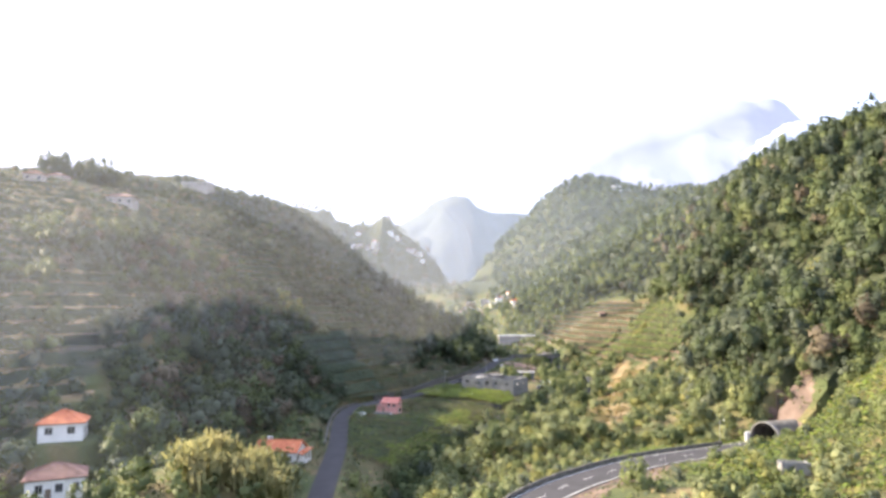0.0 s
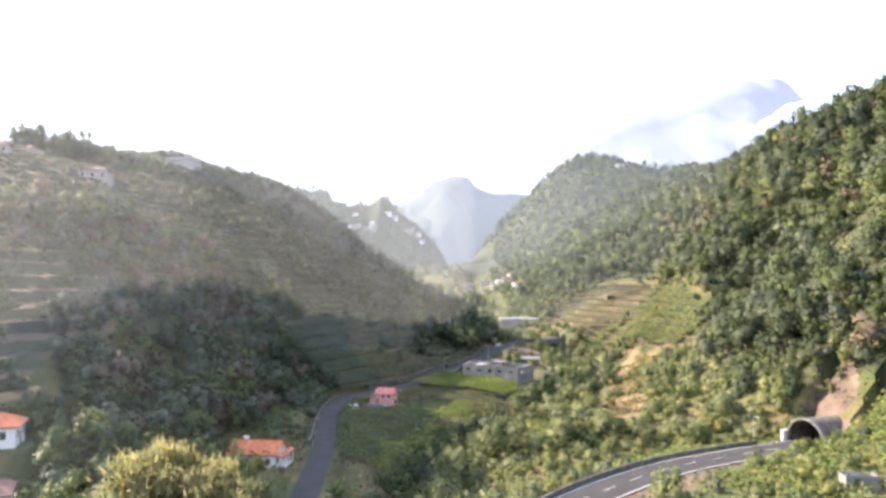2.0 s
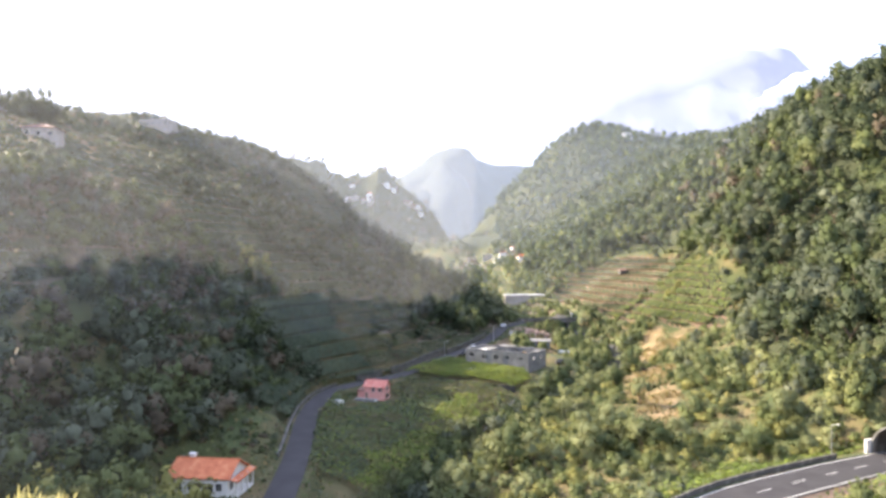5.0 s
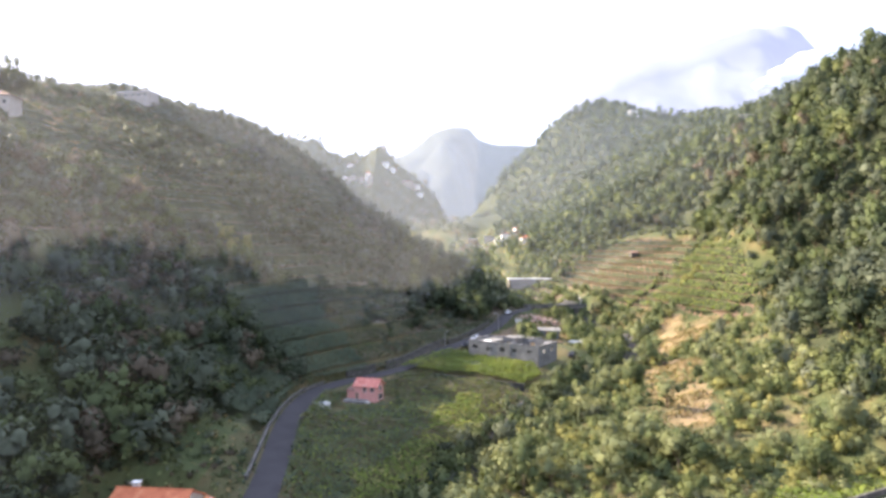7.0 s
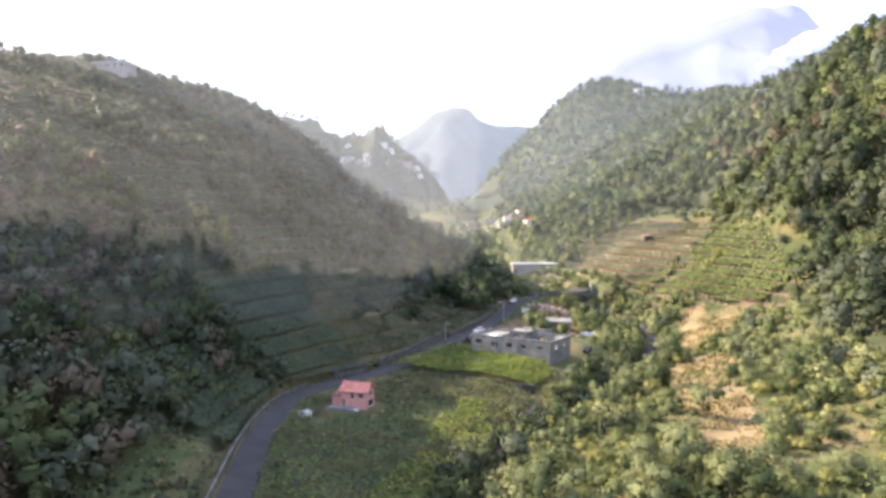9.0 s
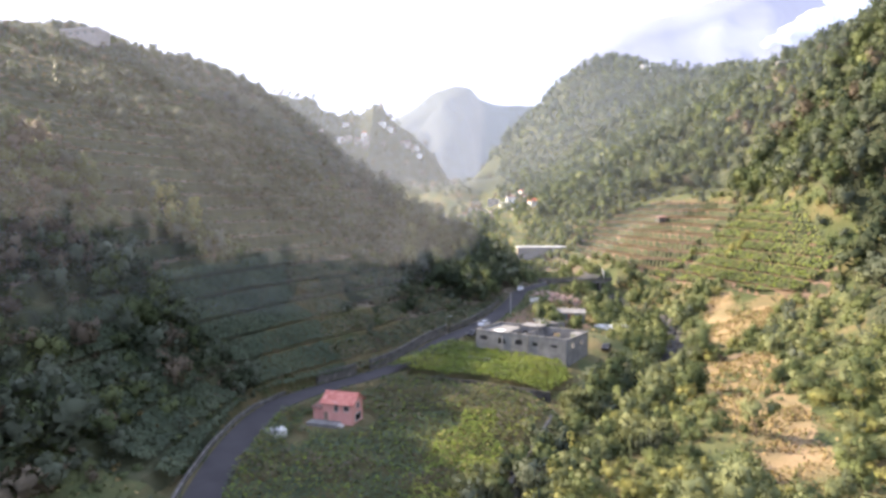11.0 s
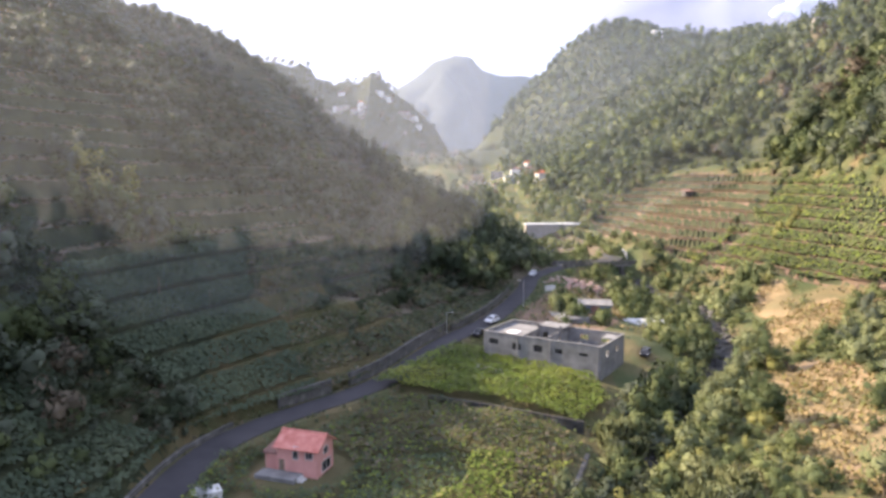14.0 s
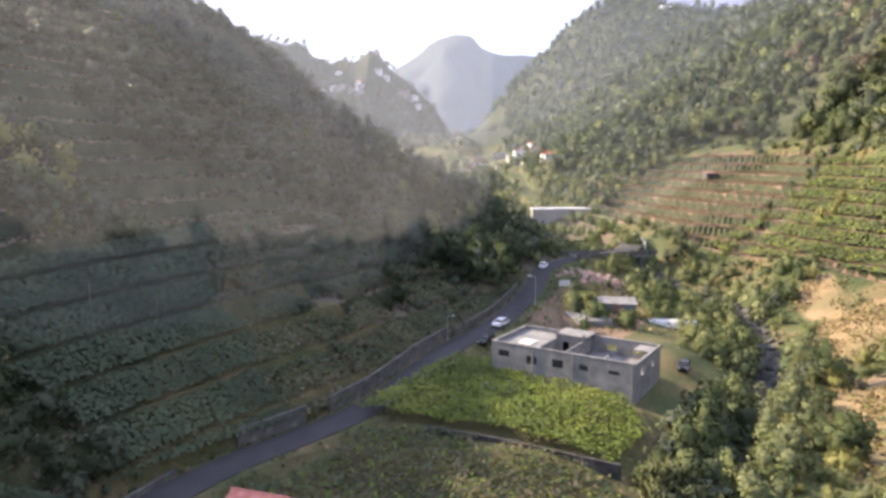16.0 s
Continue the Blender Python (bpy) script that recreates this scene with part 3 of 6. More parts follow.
def clear_of(x, y, lane=4.2, main=6.5, stream=2.0):
    a, b, c = near_line(x, y, LANE_LINE)[0], near_line(x, y, MAIN_LINE)[0], near_line(x, y, STREAM_LINE)[0]
    free = (a > lane) & ((b > main) | (x > 92)) & (c > stream)
    for cx, cy, r in ((-18, 230.5, 8.5), (-38.5, 160, 9.5), (-70, 124, 8), (-62, 110, 8), (21, 271, 15), (9, 280, 6), (39.5, 277.7, 5), (40, 272, 6), (42, 282, 5), (36, 292, 7), (84, 173, 7), (74, 168, 7)):
        free &= np.hypot(x - cx, y - cy) > r
    return free


def grove(name, kinds, mats, weights, x, y, size, label, category="trees", sink=0.12, tall=(0.85, 1.2)):
    """Many plants as one growth for each leaf colour."""
    z = ground(x, y)
    n = len(x)
    which, shade = RNG.integers(0, len(kinds), n), RNG.choice(len(mats), n, p=np.array(weights) / sum(weights))
    s = RNG.uniform(*size, n) if isinstance(size, tuple) else size
    turn, up = RNG.uniform(0, 2 * math.pi, n), RNG.uniform(*tall, n)
    for m in range(len(mats)):
        pieces = []
        for k, (v, f, vn) in enumerate(kinds):
            idx = np.nonzero((which == k) & (shade == m))[0]
            if not len(idx):
                continue
            c, q = np.cos(turn[idx])[:, None], np.sin(turn[idx])[:, None]
            vx = (v[:, 0] * c - v[:, 1] * q) * s[idx, None] + x[idx, None]
            vy = (v[:, 0] * q + v[:, 1] * c) * s[idx, None] + y[idx, None]
            vz = v[:, 2] * (s * up)[idx, None] + (z - sink * s)[idx, None]
            off = (np.arange(len(idx)) * len(v))[:, None, None]
            rn = np.stack([vn[:, 0] * c - vn[:, 1] * q, vn[:, 0] * q + vn[:, 1] * c, np.broadcast_to(vn[:, 2], vx.shape)], -1)
            pieces.append((np.stack([vx, vy, vz], -1).reshape(-1, 3), (f[None] + off).reshape(-1, 3), rn.reshape(-1, 3)))
        if pieces:
            tagged(new(name, mesh_np(name, *join(pieces), [mats[m]])), label, category, kind="stuff")


# the wood on the sunny side
x, y = sow(76, 206, 100, 482, 5.7, 0.97)
k = (x > wood_edge(y) + 1 + (lattice(x, y, 12, 41) - 0.5) * 12) & clear_of(x, y) & (blob(x, y, 91, 176, 6, 6) > 1) & (blob(x, y, 132, 232, 9, 16) > 1) & (lattice(x, y, 15, 40) > 0.10) & (x < 0.78 * y + 8)
x, y = x[k], y[k]
size = RNG.uniform(2.7, 5.0, len(x)) * np.where(RNG.random(len(x)) < 0.12, 1.35, 1.0)
SLOPE_TREES = (x < 136) & (y > 186) & (y < 350)
SLOPE_TREES = list(zip(x[SLOPE_TREES], y[SLOPE_TREES], size[SLOPE_TREES])), SLOPE_TREES
rest = ~SLOPE_TREES[1]
for kinds, some in ((TREES, rest & (y < 335) & (x < 150)), (MID_TREES, rest & ((y >= 335) | (x >= 150)))):
    grove("wood", kinds, [LEAF_DARK, LEAF_MID, LEAF_LIGHT, LEAF_GREY, LEAF_BROWN], (5, 5, 0.7, 2.0, 0.5), x[some], y[some], size[some], "dense green broadleaf wood on the steep slope", tall=(0.75, 1.3))
x, y = sow(60, 330, 482, 1062, 7.9, 0.95)
k = (x > wood_edge(y) + (lattice(x, y, 20, 42) - 0.5) * 14) & (blob(x, y, 284, 955, 44, 36) > 1)
x, y = x[k], y[k]
grove("wood", FAR_TREES, [LEAF_DARK, LEAF_MID, LEAF_LIGHT, LEAF_GREY], (7, 3, 0.3, 1.5), x, y, (3.4, 6.6), "green broadleaf wood on the far slope")
x, y = sow(150, 205, 250, 520, 9, 0.4)
k = x > 168 + (lattice(x, y, 30, 43) - 0.5) * 20
grove("wood", TREES, [LEAF_DARK, LEAF_GREY], (3, 1), x[k], y[k], (3.0, 4.6), "tall dark trees along the ridge", tall=(1.1, 1.6))

# the shaded slope
x, y = sow(-128, -32, 100, 268, 4.0, 0.97)
meadow = blob(x, y, -85, 141, 15, 9, 10) < 1
edge = np.interp(y, [100, 130, 145, 165, 200, 230, 240, 245, 256, 268], [-72, -56, -48, -42, -41, -42, -47, -59, -68, -84])
k = (x < edge + (lattice(x, y, 10, 44) - 0.5) * 8) & clear_of(x, y, 4.6) & ~meadow & (RNG.random(len(x)) < np.where((x < -76) & (y < 190), 0.22, 0.96)) & (x > -118 + (y - 180) * 0.2)
x, y = x[k], y[k]
big = lattice(x, y, 17, 52)
grove("wood", MID_TREES, [LEAF_DARK, LEAF_MID, LEAF_GREY, LEAF_BROWN], (0.8, 4.2, 4.2, 1.8), x, y, RNG.uniform(1.7, 2.9, len(x)) + 2.6 * np.clip(big - 0.35, 0, 1) * RNG.uniform(0.6, 1.4, len(x)), "dark trees and scrub on the shaded slope", tall=(0.75, 1.3))
x, y = sow(-125, -40, 136, 266, 3.6, 0.9)
k = (x < np.interp(y, [136, 165, 200, 232, 243, 256, 266], [-52, -42, -41, -43, -58, -68, -80])) & clear_of(x, y, 4.6) & (x > -0.9 * y) & (RNG.random(len(x)) < np.where((x < -76) & (y < 190), 0.3, 0.9)) & (blob(x, y, -85, 141, 14, 8, 10) > 1)
grove("scrub", LOW_SHRUBS, [LEAF_DARK, LEAF_MID, LEAF_GREY, LEAF_BROWN], (4, 3, 2, 1.5), x[k], y[k], (1.1, 2.3), "undergrowth between dark trees on the shaded slope", "scrub")
x, y = sow(-58, -30, 150, 250, 1.9, 0.8)
k = (x > -52) & (y < 241) & (x < lane_x(y) - 4.2) & clear_of(x, y, 4.2) & (lattice(x, y, 7, 53) > 0.3)
grove("scrub", LOW_SHRUBS, [LEAF_BROWN, LEAF_MID, LEAF_GREY, STRAW], (2, 3, 2, 0.7), x[k], y[k], (0.4, 1.2), "low brown and green scrub on the bank above the lane", "scrub")
x, y = sow(-190, 20, 196, 520, 4.1, 0.9)
f = lattice(x, y, 26, 45) + 0.35 * lattice(x, y, 9, 46)
low = window(x, y, -70, 0, 205, 306, 10)
k = (x < lane_x(y) - 6) & (f > 0.66 + 0.3 * low) & (y > 235 - (x + 40) * 0.1) & (x > -0.9 * (y - 60))
grove("scrub", LOW_SHRUBS, [LEAF_DARK, LEAF_MID, LEAF_GREY, LEAF_BROWN], (4, 1.0, 2, 2), x[k], y[k], (0.7, 1.7), "low scrub on old terraces of the shaded slope", "scrub")
x, y = sow(-80, -46, 254, 292, 3.4, 0.85)
k = blob(x, y, -60, 272, 15, 9, -20) < 1
near_yellow = blob(x, y, -62, 274, 6, 5) < 1
grove("scrub", TREES, [LEAF_GREY, LEAF_MID], (3, 2), x[k & ~near_yellow], y[k & ~near_yellow], (1.6, 2.8), "grey-green bushes on the shaded slope", "scrub")
grove("scrub", TREES, [LEAF_YELLOW, LEAF_LIGHT], (3, 1), x[near_yellow], y[near_yellow], (1.8, 2.8), "pale yellow-green bushes standing out on the shaded slope", "scrub")
x, y = sow(-50, 28, 322, 440, 4.7, 0.95)
k = (x < lane_x(y) - 5) & (x > -14 + (y - 350) * 0.02 - np.clip(y - 380, 0, 60) * 0.5)
grove("wood", TREES, [LEAF_DARK, LEAF_GREY, LEAF_MID], (5, 1.6, 2), x[k], y[k], (2.4, 4.2), "dark trees on the point of the spur")
x, y = sow(-60, 4, 318, 402, 3.4, 0.9)
k = (x < lane_x(y) - 6) & (lattice(x, y, 13, 54) > 0.3) & (x > -58 + (402 - y) * 0.2)
grove("scrub", SHRUBS, [LEAF_GREY, LEAF_MID], (4, 1.2), x[k], y[k], (1.0, 2.3), "grey-green brush on the spur", "scrub")
x, y = sow(-140, 6, 396, 520, 4.4, 0.92)
k = (x < lane_x(y) - 5) & (lattice(x, y, 14, 47) > 0.25) & (y > 438 - (x + 40) * 0.5)
grove("scrub", LOW_SHRUBS, [LEAF_DARK, LEAF_MID, LEAF_BROWN], (5, 1, 1), x[k], y[k], (1.5, 3.0), "dark scrub along the crest of the spur", "scrub")
x, y = sow(-300, -88, 110, 420, 6.0, 0.6)
# gap round (-104, 280) is left for sunlight towards the pink roof
k = (lattice(x, y, 30, 48) > 0.45) & (x > -0.9 * y) & (blob(x, y, -104, 280, 12, 14) > 1) & (RNG.random(len(x)) < np.where(window(x, y, -185, -100, 215, 330, 10) > 0.5, 0.35, 1.0))
grove("scrub", LOW_SHRUBS, [LEAF_MID, LEAF_DARK, LEAF_GREY, LEAF_BROWN], (3, 3, 2, 1), x[k], y[k], (1.2, 3.2), "trees and scrub among high terraces", "scrub")
x, y = sow(-205, -170, 335, 365, 5, 0.9)
grove("wood", TREES, [LEAF_DARK], (1,), x, y, (3.2, 4.6), "dark trees on the skyline", tall=(1.1, 1.5))

x, y = sow(-54, -30, 226, 242, 3.0, 0.9)
k = (blob(x, y, -42, 234, 10, 6) < 1) & clear_of(x, y, 4.5)
grove("wood", TREES, [LEAF_DARK, LEAF_GREY, LEAF_MID], (3, 3, 1), x[k], y[k], (1.4, 2.6), "dark grey-green bushes at the foot of the slope", "trees")
crest_line = along(LEFT_CREST, 6.0)
x, y = sow(-300, 12, 330, 515, 3.7, 0.95)
d_c = near_line(x, y, crest_line)[0]
k = (d_c < 24) & (RNG.random(len(x)) < np.clip(1.25 - d_c / 30, 0, 1)) & (lattice(x, y, 9, 76) > 0.18) & (np.hypot(x + 148, y - 398) > 13)
grove("scrub", LOW_SHRUBS, [LEAF_DARK, LEAF_GREY, LEAF_BROWN], (6, 1.5, 1), x[k], y[k], (1.1, 2.8), "dark bushes along the crest of the spur", "scrub", tall=(0.8, 1.4))
x, y = sow(-300, 12, 330, 515, 5.0, 0.9)
d_c = near_line(x, y, crest_line)[0]
k = (d_c < 15) & (x > -130) & (lattice(x, y, 14, 85) > 0.3)
grove("wood", MID_TREES, [LEAF_DARK, LEAF_GREY], (4, 1), x[k], y[k], (1.6, 3.0), "dark trees along the crest of the spur", tall=(0.8, 1.3))
x, y = sow(-120, -8, 300, 480, 5.2, 0.9)
k = (x < lane_x(y) - 14) & (lattice(x, y, 21, 77) > 0.46)
grove("scrub", MID_TREES, [LEAF_DARK, LEAF_GREY], (3, 3), x[k], y[k], (1.5, 3.2), "dark brush in patches on the spur", "scrub", tall=(0.7, 1.1))
# far woods behind the spur and up the valley
x, y = sow(-420, 75, 560, 1500, 12.5, 0.75)
k = ~((y < 900) & (x < -80)) & ~((y > 1130) & (x < 20)) & (lattice(x, y, 60, 49) > 0.22) & (np.abs(x - 42) > 10) & (x > -0.3 * y)
grove("wood", FAR_TREES, [LEAF_DARK, LEAF_BROWN, LEAF_GREY], (5, 1.5, 2), x[k], y[k], (3.0, 6.0), "distant trees up the valley")
x = np.concatenate([np.linspace(-216, -60, 22), [-198, -194, -190, -101, -97, -92]]) + RNG.normal(size=28) * 5
grove("wood", FAR_TREES, [LEAF_DARK], (1,), x, 1096 + RNG.normal(size=28) * 3, (2.5, 4.6), "tall trees on the crest of the far ridge", tall=(0.8, 1.3))
x, y = sow(72, 150, 1040, 1650, 14, 0.8)
grove("wood", FAR_TREES, [LEAF_DARK, LEAF_MID], (4, 3), x, y, (4.5, 7.5), "distant wood at the head of the valley")

# the sunny bank between the stream and the wood, and the strip along the stream
x, y = sow(-20, 128, 70, 362, 3.3, 0.96)
d_s, _, sd = near_line(x, y, STREAM_LINE)
open_plot = (dry_zone(x, y) < 1.0) | (blob(x, y, 58, 168, 24, 6, 28) < 1) | (window(x, y, 88, 130, 298, 350, 4) > 0.5) | (sd < 0) & (window(x, y, -40, 29, 150, 292, 1) > 0.5) & (d_s > 5)
right_bank = (sd > 0) & (x < wood_edge(y) + 2)
left_bank = (sd < 0) & (d_s < 3.5) & (y > 110)
k = (right_bank | left_bank) & clear_of(x, y, 5, 7, 2.6) & ~open_plot & (terrace_share(x, y)[3] < 0.3) & (lattice(x, y, 11, 50) > 0.16) & ~((near_line(x, y, MAIN_LINE)[2] > 0) & (y < 178) & ((RNG.random(len(x)) < 0.6) | (near_line(x, y, MAIN_LINE)[0] < 11)))
x, y, d_s = x[k], y[k], d_s[k]
size = RNG.uniform(0.9, 2.3, len(x)) * np.where(lattice(x, y, 19, 55) > 0.6, 1.35, 0.95)
hero = (x > -16) & (x < 74) & (y > 168) & (y < 305) & (RNG.random(len(x)) < 0.62)
grove("bushes", SHRUBS, [LEAF_MID, LEAF_LIGHT, LEAF_WILLOW, LEAF_GREY, LEAF_YELLOW], (3, 4, 4, 2, 1.0), x[~hero], y[~hero], size[~hero], "mixed green bushes on the sunny bank", "bushes")
HEROES = list(zip(x[hero], y[hero], size[hero]))


def plant_templates(kinds, mats, name, label, trunk):
    """Things to copy: each a base with a crown of leaves and a branching stem."""
    made = []
    for i, (v, f, vn) in enumerate(kinds):
        for m, word in mats:
            e = group_empty(name, pose(0, 0, -500), label.replace("COLOUR", word), name, group=name + "s beside the stream")
            c = new("crown", mesh_np("crown", v, f, vn, [m]))
            c.parent = e
            bm = bmesh.new()
            rng = random.Random(i)
            rod(bm, (0, 0, -0.3), (0.03, 0.02, trunk), 0.07, 0.045, 7)
            for a in range(4):
                t = a * 1.6 + rng.random()
                rod(bm, (0.02, 0.01, trunk * 0.75), (math.cos(t) * 0.45, math.sin(t) * 0.45, trunk + 0.4), 0.035, 0.015, 5)
            part("trunk", bm, BARK, e)
            made.append(e)
    return made


BUSH_KINDS = plant_templates(NEAR_SHRUBS, [(LEAF_MID, "mid-green"), (LEAF_LIGHT, "light green"), (LEAF_WILLOW, "pale green"), (LEAF_YELLOW, "yellow-green")], "bush", "leafy COLOUR bush on the valley floor", 0.45)
TREE_KINDS = plant_templates(NEAR_TREES, [(LEAF_MID, "mid-green"), (LEAF_WILLOW, "pale green")], "tree", "small COLOUR broadleaf tree on the valley floor", 0.7)
WOOD_KINDS = plant_templates(TREES[:6], [(LEAF_MID, "mid-green"), (LEAF_DARK, "dark green"), (LEAF_GREY, "grey-green")], "tree", "COLOUR broadleaf tree on the wooded slope", 0.7)
spare = set(BUSH_KINDS + TREE_KINDS + WOOD_KINDS)
hz = ground(np.array([h[0] for h in HEROES]), np.array([h[1] for h in HEROES]))
for (hx, hy, hs), h in zip(HEROES, hz):
    kind = TREE_KINDS if hs > 2.3 else BUSH_KINDS
    src = kind[int(RNG.integers(0, len(kind)))]
    m = Matrix.LocRotScale((hx, hy, h - 0.1 * hs), Euler((0, 0, RNG.uniform(0, 6.28))), None)
    up = RNG.uniform(0.85, 1.2)
    src.scale = (hs, hs, hs * up)
    copy_thing(src, m)
    src.scale = (1, 1, 1)
tz = ground(np.array([h[0] for h in SLOPE_TREES[0]]), np.array([h[1] for h in SLOPE_TREES[0]]))
for (hx, hy, hs), h in zip(SLOPE_TREES[0], tz):
    src = WOOD_KINDS[int(RNG.integers(0, len(WOOD_KINDS)))]
    src.scale = (hs, hs, hs * RNG.uniform(0.75, 1.3))
    made = copy_thing(src, Matrix.LocRotScale((hx, hy, h - 0.12 * hs), Euler((0, 0, RNG.uniform(0, 6.28))), None))
    made["group"] = "trees on the slope"
    src.scale = (1, 1, 1)
for e in spare:
    for o in list(e.children) + [e]:
        bpy.data.objects.remove(o)

# growth on both sides of the bare rock above the tunnel
x, y = sow(80, 118, 160, 226, 3.2, 0.92)
k = ((y > 186 - (x - 84) * 0.15) | (x > 98)) & (blob(x, y, 91, 180, 6.5, 8) > 1) & clear_of(x, y, 4, 8, 2) & (lattice(x, y, 8, 92) > 0.15)
grove("bushes", SHRUBS, [LEAF_MID, LEAF_DARK, LEAF_LIGHT, LEAF_GREY], (4, 3, 2, 2), x[k], y[k], (1.5, 3.0), "green bushes round the rock face above the tunnel", "bushes", tall=(0.9, 1.4))

# thickets round the yard
x, y = sow(28, 66, 284, 352, 3.0, 0.9)
d_s, _, sd = near_line(x, y, STREAM_LINE)
k = (sd < 0) & (d_s > 1.8) & clear_of(x, y, 5.5) & (np.hypot(x - 38.6, y - 318) > 6.5) & (np.hypot(x - 41, y - 346) > 8) & (np.abs(y - 312) + np.abs(x - 50) * 0.3 > 4.5) & ((lattice(x, y, 9, 56) > 0.72) | (x > 47)) & (np.hypot(x - 29, y - 331) > 5)
grove("bushes", SHRUBS, [LEAF_MID, LEAF_LIGHT, LEAF_WILLOW, LEAF_DARK], (3, 3, 3, 0.8), x[k], y[k], (1.3, 2.9), "green bushes round the yard behind the building", "bushes", tall=(0.9, 1.4))

# along the road past the bridge, and between the dry terraces and the wood
x, y = sow(26, 76, 352, 480, 3.4, 0.9)
k = (clear_of(x, y, 4.6, 5, 2.2) | (y > 380)) & (terrace_share(x, y)[3] < 0.3) & ((lattice(x, y, 10, 57) > 0.25) | (blob(x, y, 46, 392, 10, 13) < 1)) & (np.abs(x - 65) > 2.5) & (blob(x, y, 50, 451, 15, 5) > 1) & (np.hypot(x - 41, y - 346) > 9)
grove("bushes", SHRUBS, [LEAF_LIGHT, LEAF_MID, LEAF_WILLOW, LEAF_DARK], (4, 2, 3, 0.6), x[k], y[k], (1.1, 2.5), "light green bushes beside the road", "bushes", tall=(0.9, 1.4))
x, y = sow(70, 150, 292, 490, 3.2, 0.85)
off = x - wood_edge(y)
k = (off > -6) & (off < 7) & (RNG.random(len(x)) < np.clip(0.45 + off * 0.07 + lattice(x, y, 12, 58) * 0.6, 0, 1))
grove("bushes", SHRUBS, [LEAF_LIGHT, LEAF_MID, LEAF_GREY, LEAF_YELLOW, LEAF_BROWN], (3, 4, 2, 0.7, 0.7), x[k], y[k], (1.0, 2.4), "mixed bushes along the edge of the wood", "bushes", tall=(0.8, 1.3))

x, y = sow(4, 84, 452, 640, 4.4, 0.9)
k = (lattice(x, y, 16, 59) > 0.16) & (near_line(x, y, LANE_LINE)[0] > 4) & (blob(x, y, 50, 451, 16, 5) > 1)
grove("bushes", FAR_TREES, [LEAF_MID, LEAF_LIGHT, LEAF_GREY, LEAF_DARK], (3, 2, 2, 2), x[k], y[k], (1.6, 3.4), "trees and bushes along the valley bottom", "bushes", tall=(0.9, 1.5))

# canes
x, y = sow(-46, 60, 92, 300, 2.6, 0.9)
d_s, _, _ = near_line(x, y, STREAM_LINE)
k = ((blob(x, y, -34, 112, 9, 9) < 1) | ((d_s < 7) & (lattice(x, y, 13, 51) > 0.62)) | (blob(x, y, 27, 243, 4, 5) < 1) | (blob(x, y, 38, 196, 7, 5) < 1) | (blob(x, y, 32, 232, 5, 9, 30) < 1)) & clear_of(x, y, 5, 7, 1.5)
x, y = x[k], y[k]
gold = blob(x, y, -34, 112, 10, 10) < 1
grove("canes", REEDS, [CANE, LEAF_WILLOW], (4, 1), x[gold], y[gold], (4.2, 6.0), "tall golden canes in a thick clump", "reeds")
grove("canes", REEDS, [LEAF_GREY, LEAF_WILLOW], (1, 3), x[~gold], y[~gold], (2.8, 4.4), "tall grey-green canes along the stream", "reeds")
x, y = sow(-60, 0, 60, 150, 4.2, 0.85)
k = (blob(x, y, -36, 111, 10, 8) > 1) & clear_of(x, y, 5, 7, 3)
grove("bushes", SHRUBS, [LEAF_LIGHT, LEAF_YELLOW, LEAF_MID], (3, 2, 2), x[k], y[k], (1.4, 2.8), "sunlit bushes beside the lane", "bushes")
x, y = sow(-110, -50, 84, 150, 4.6, 0.75)
k = clear_of(x, y, 5, 7, 3)
grove("bushes", SHRUBS, [LEAF_MID, LEAF_GREY, LEAF_LIGHT], (3, 2, 1.5), x[k], y[k], (1.3, 3.0), "bushes and small trees round the white houses", "bushes")


# ---------------------------------------------------------------- vines
def inside(x, y, corners):
    """Which places lie inside a plot."""
    r = np.zeros(x.shape, bool)
    px, py = corners[-1]
    for qx, qy in corners:
        cross = (py > y) != (qy > y)
        with np.errstate(divide="ignore", invalid="ignore"):
            r ^= cross & (x < (px - qx) * (y - qy) / (py - qy) + qx)
        px, py = qx, qy
    return r


def vines(name, x, y, lift, size, mats, weights, label, spread=0.16, tilt=0.45, floor=None, wave=0.7, lean=None):
    z = (ground(x, y) if floor is None else floor) + lift
    x, y = x + RNG.normal(size=len(x)) * size * 0.7, y + RNG.normal(size=len(y)) * size * 0.7
    z = z + (lattice(x, y, 2.2, 61) - 0.5) * wave + RNG.normal(size=len(x)) * spread
    shade = RNG.choice(len(mats), len(x), p=np.array(weights) / sum(weights))
    for m in range(len(mats)):
        i = shade == m
        c = np.c_[x[i], y[i], z[i]]
        n = np.c_[RNG.normal(size=(len(c), 2)) * tilt, np.ones(len(c))]
        up = n * [0.45, 0.45, 1.0]
        if lean is not None:
            n[:, :2] -= lean[i]
            up[:, :2] -= lean[i]
        tagged(new(name, mesh_np(name, *cards(RNG, c, n, size, 0.8), np.repeat(unit(up), 4, 0), [mats[m]])), label, "vines", kind="stuff")


def roof_lean(x, y, share):
    """How steeply roofs that rise by that share of a step climb along x and y."""
    at_ = lambda a, b: ground(a, b, roofs=1.0)[0]
    return np.c_[at_(x + 1.5, y) - at_(x - 1.5, y), at_(x, y + 1.5) - at_(x, y - 1.5)] * share / 3.0


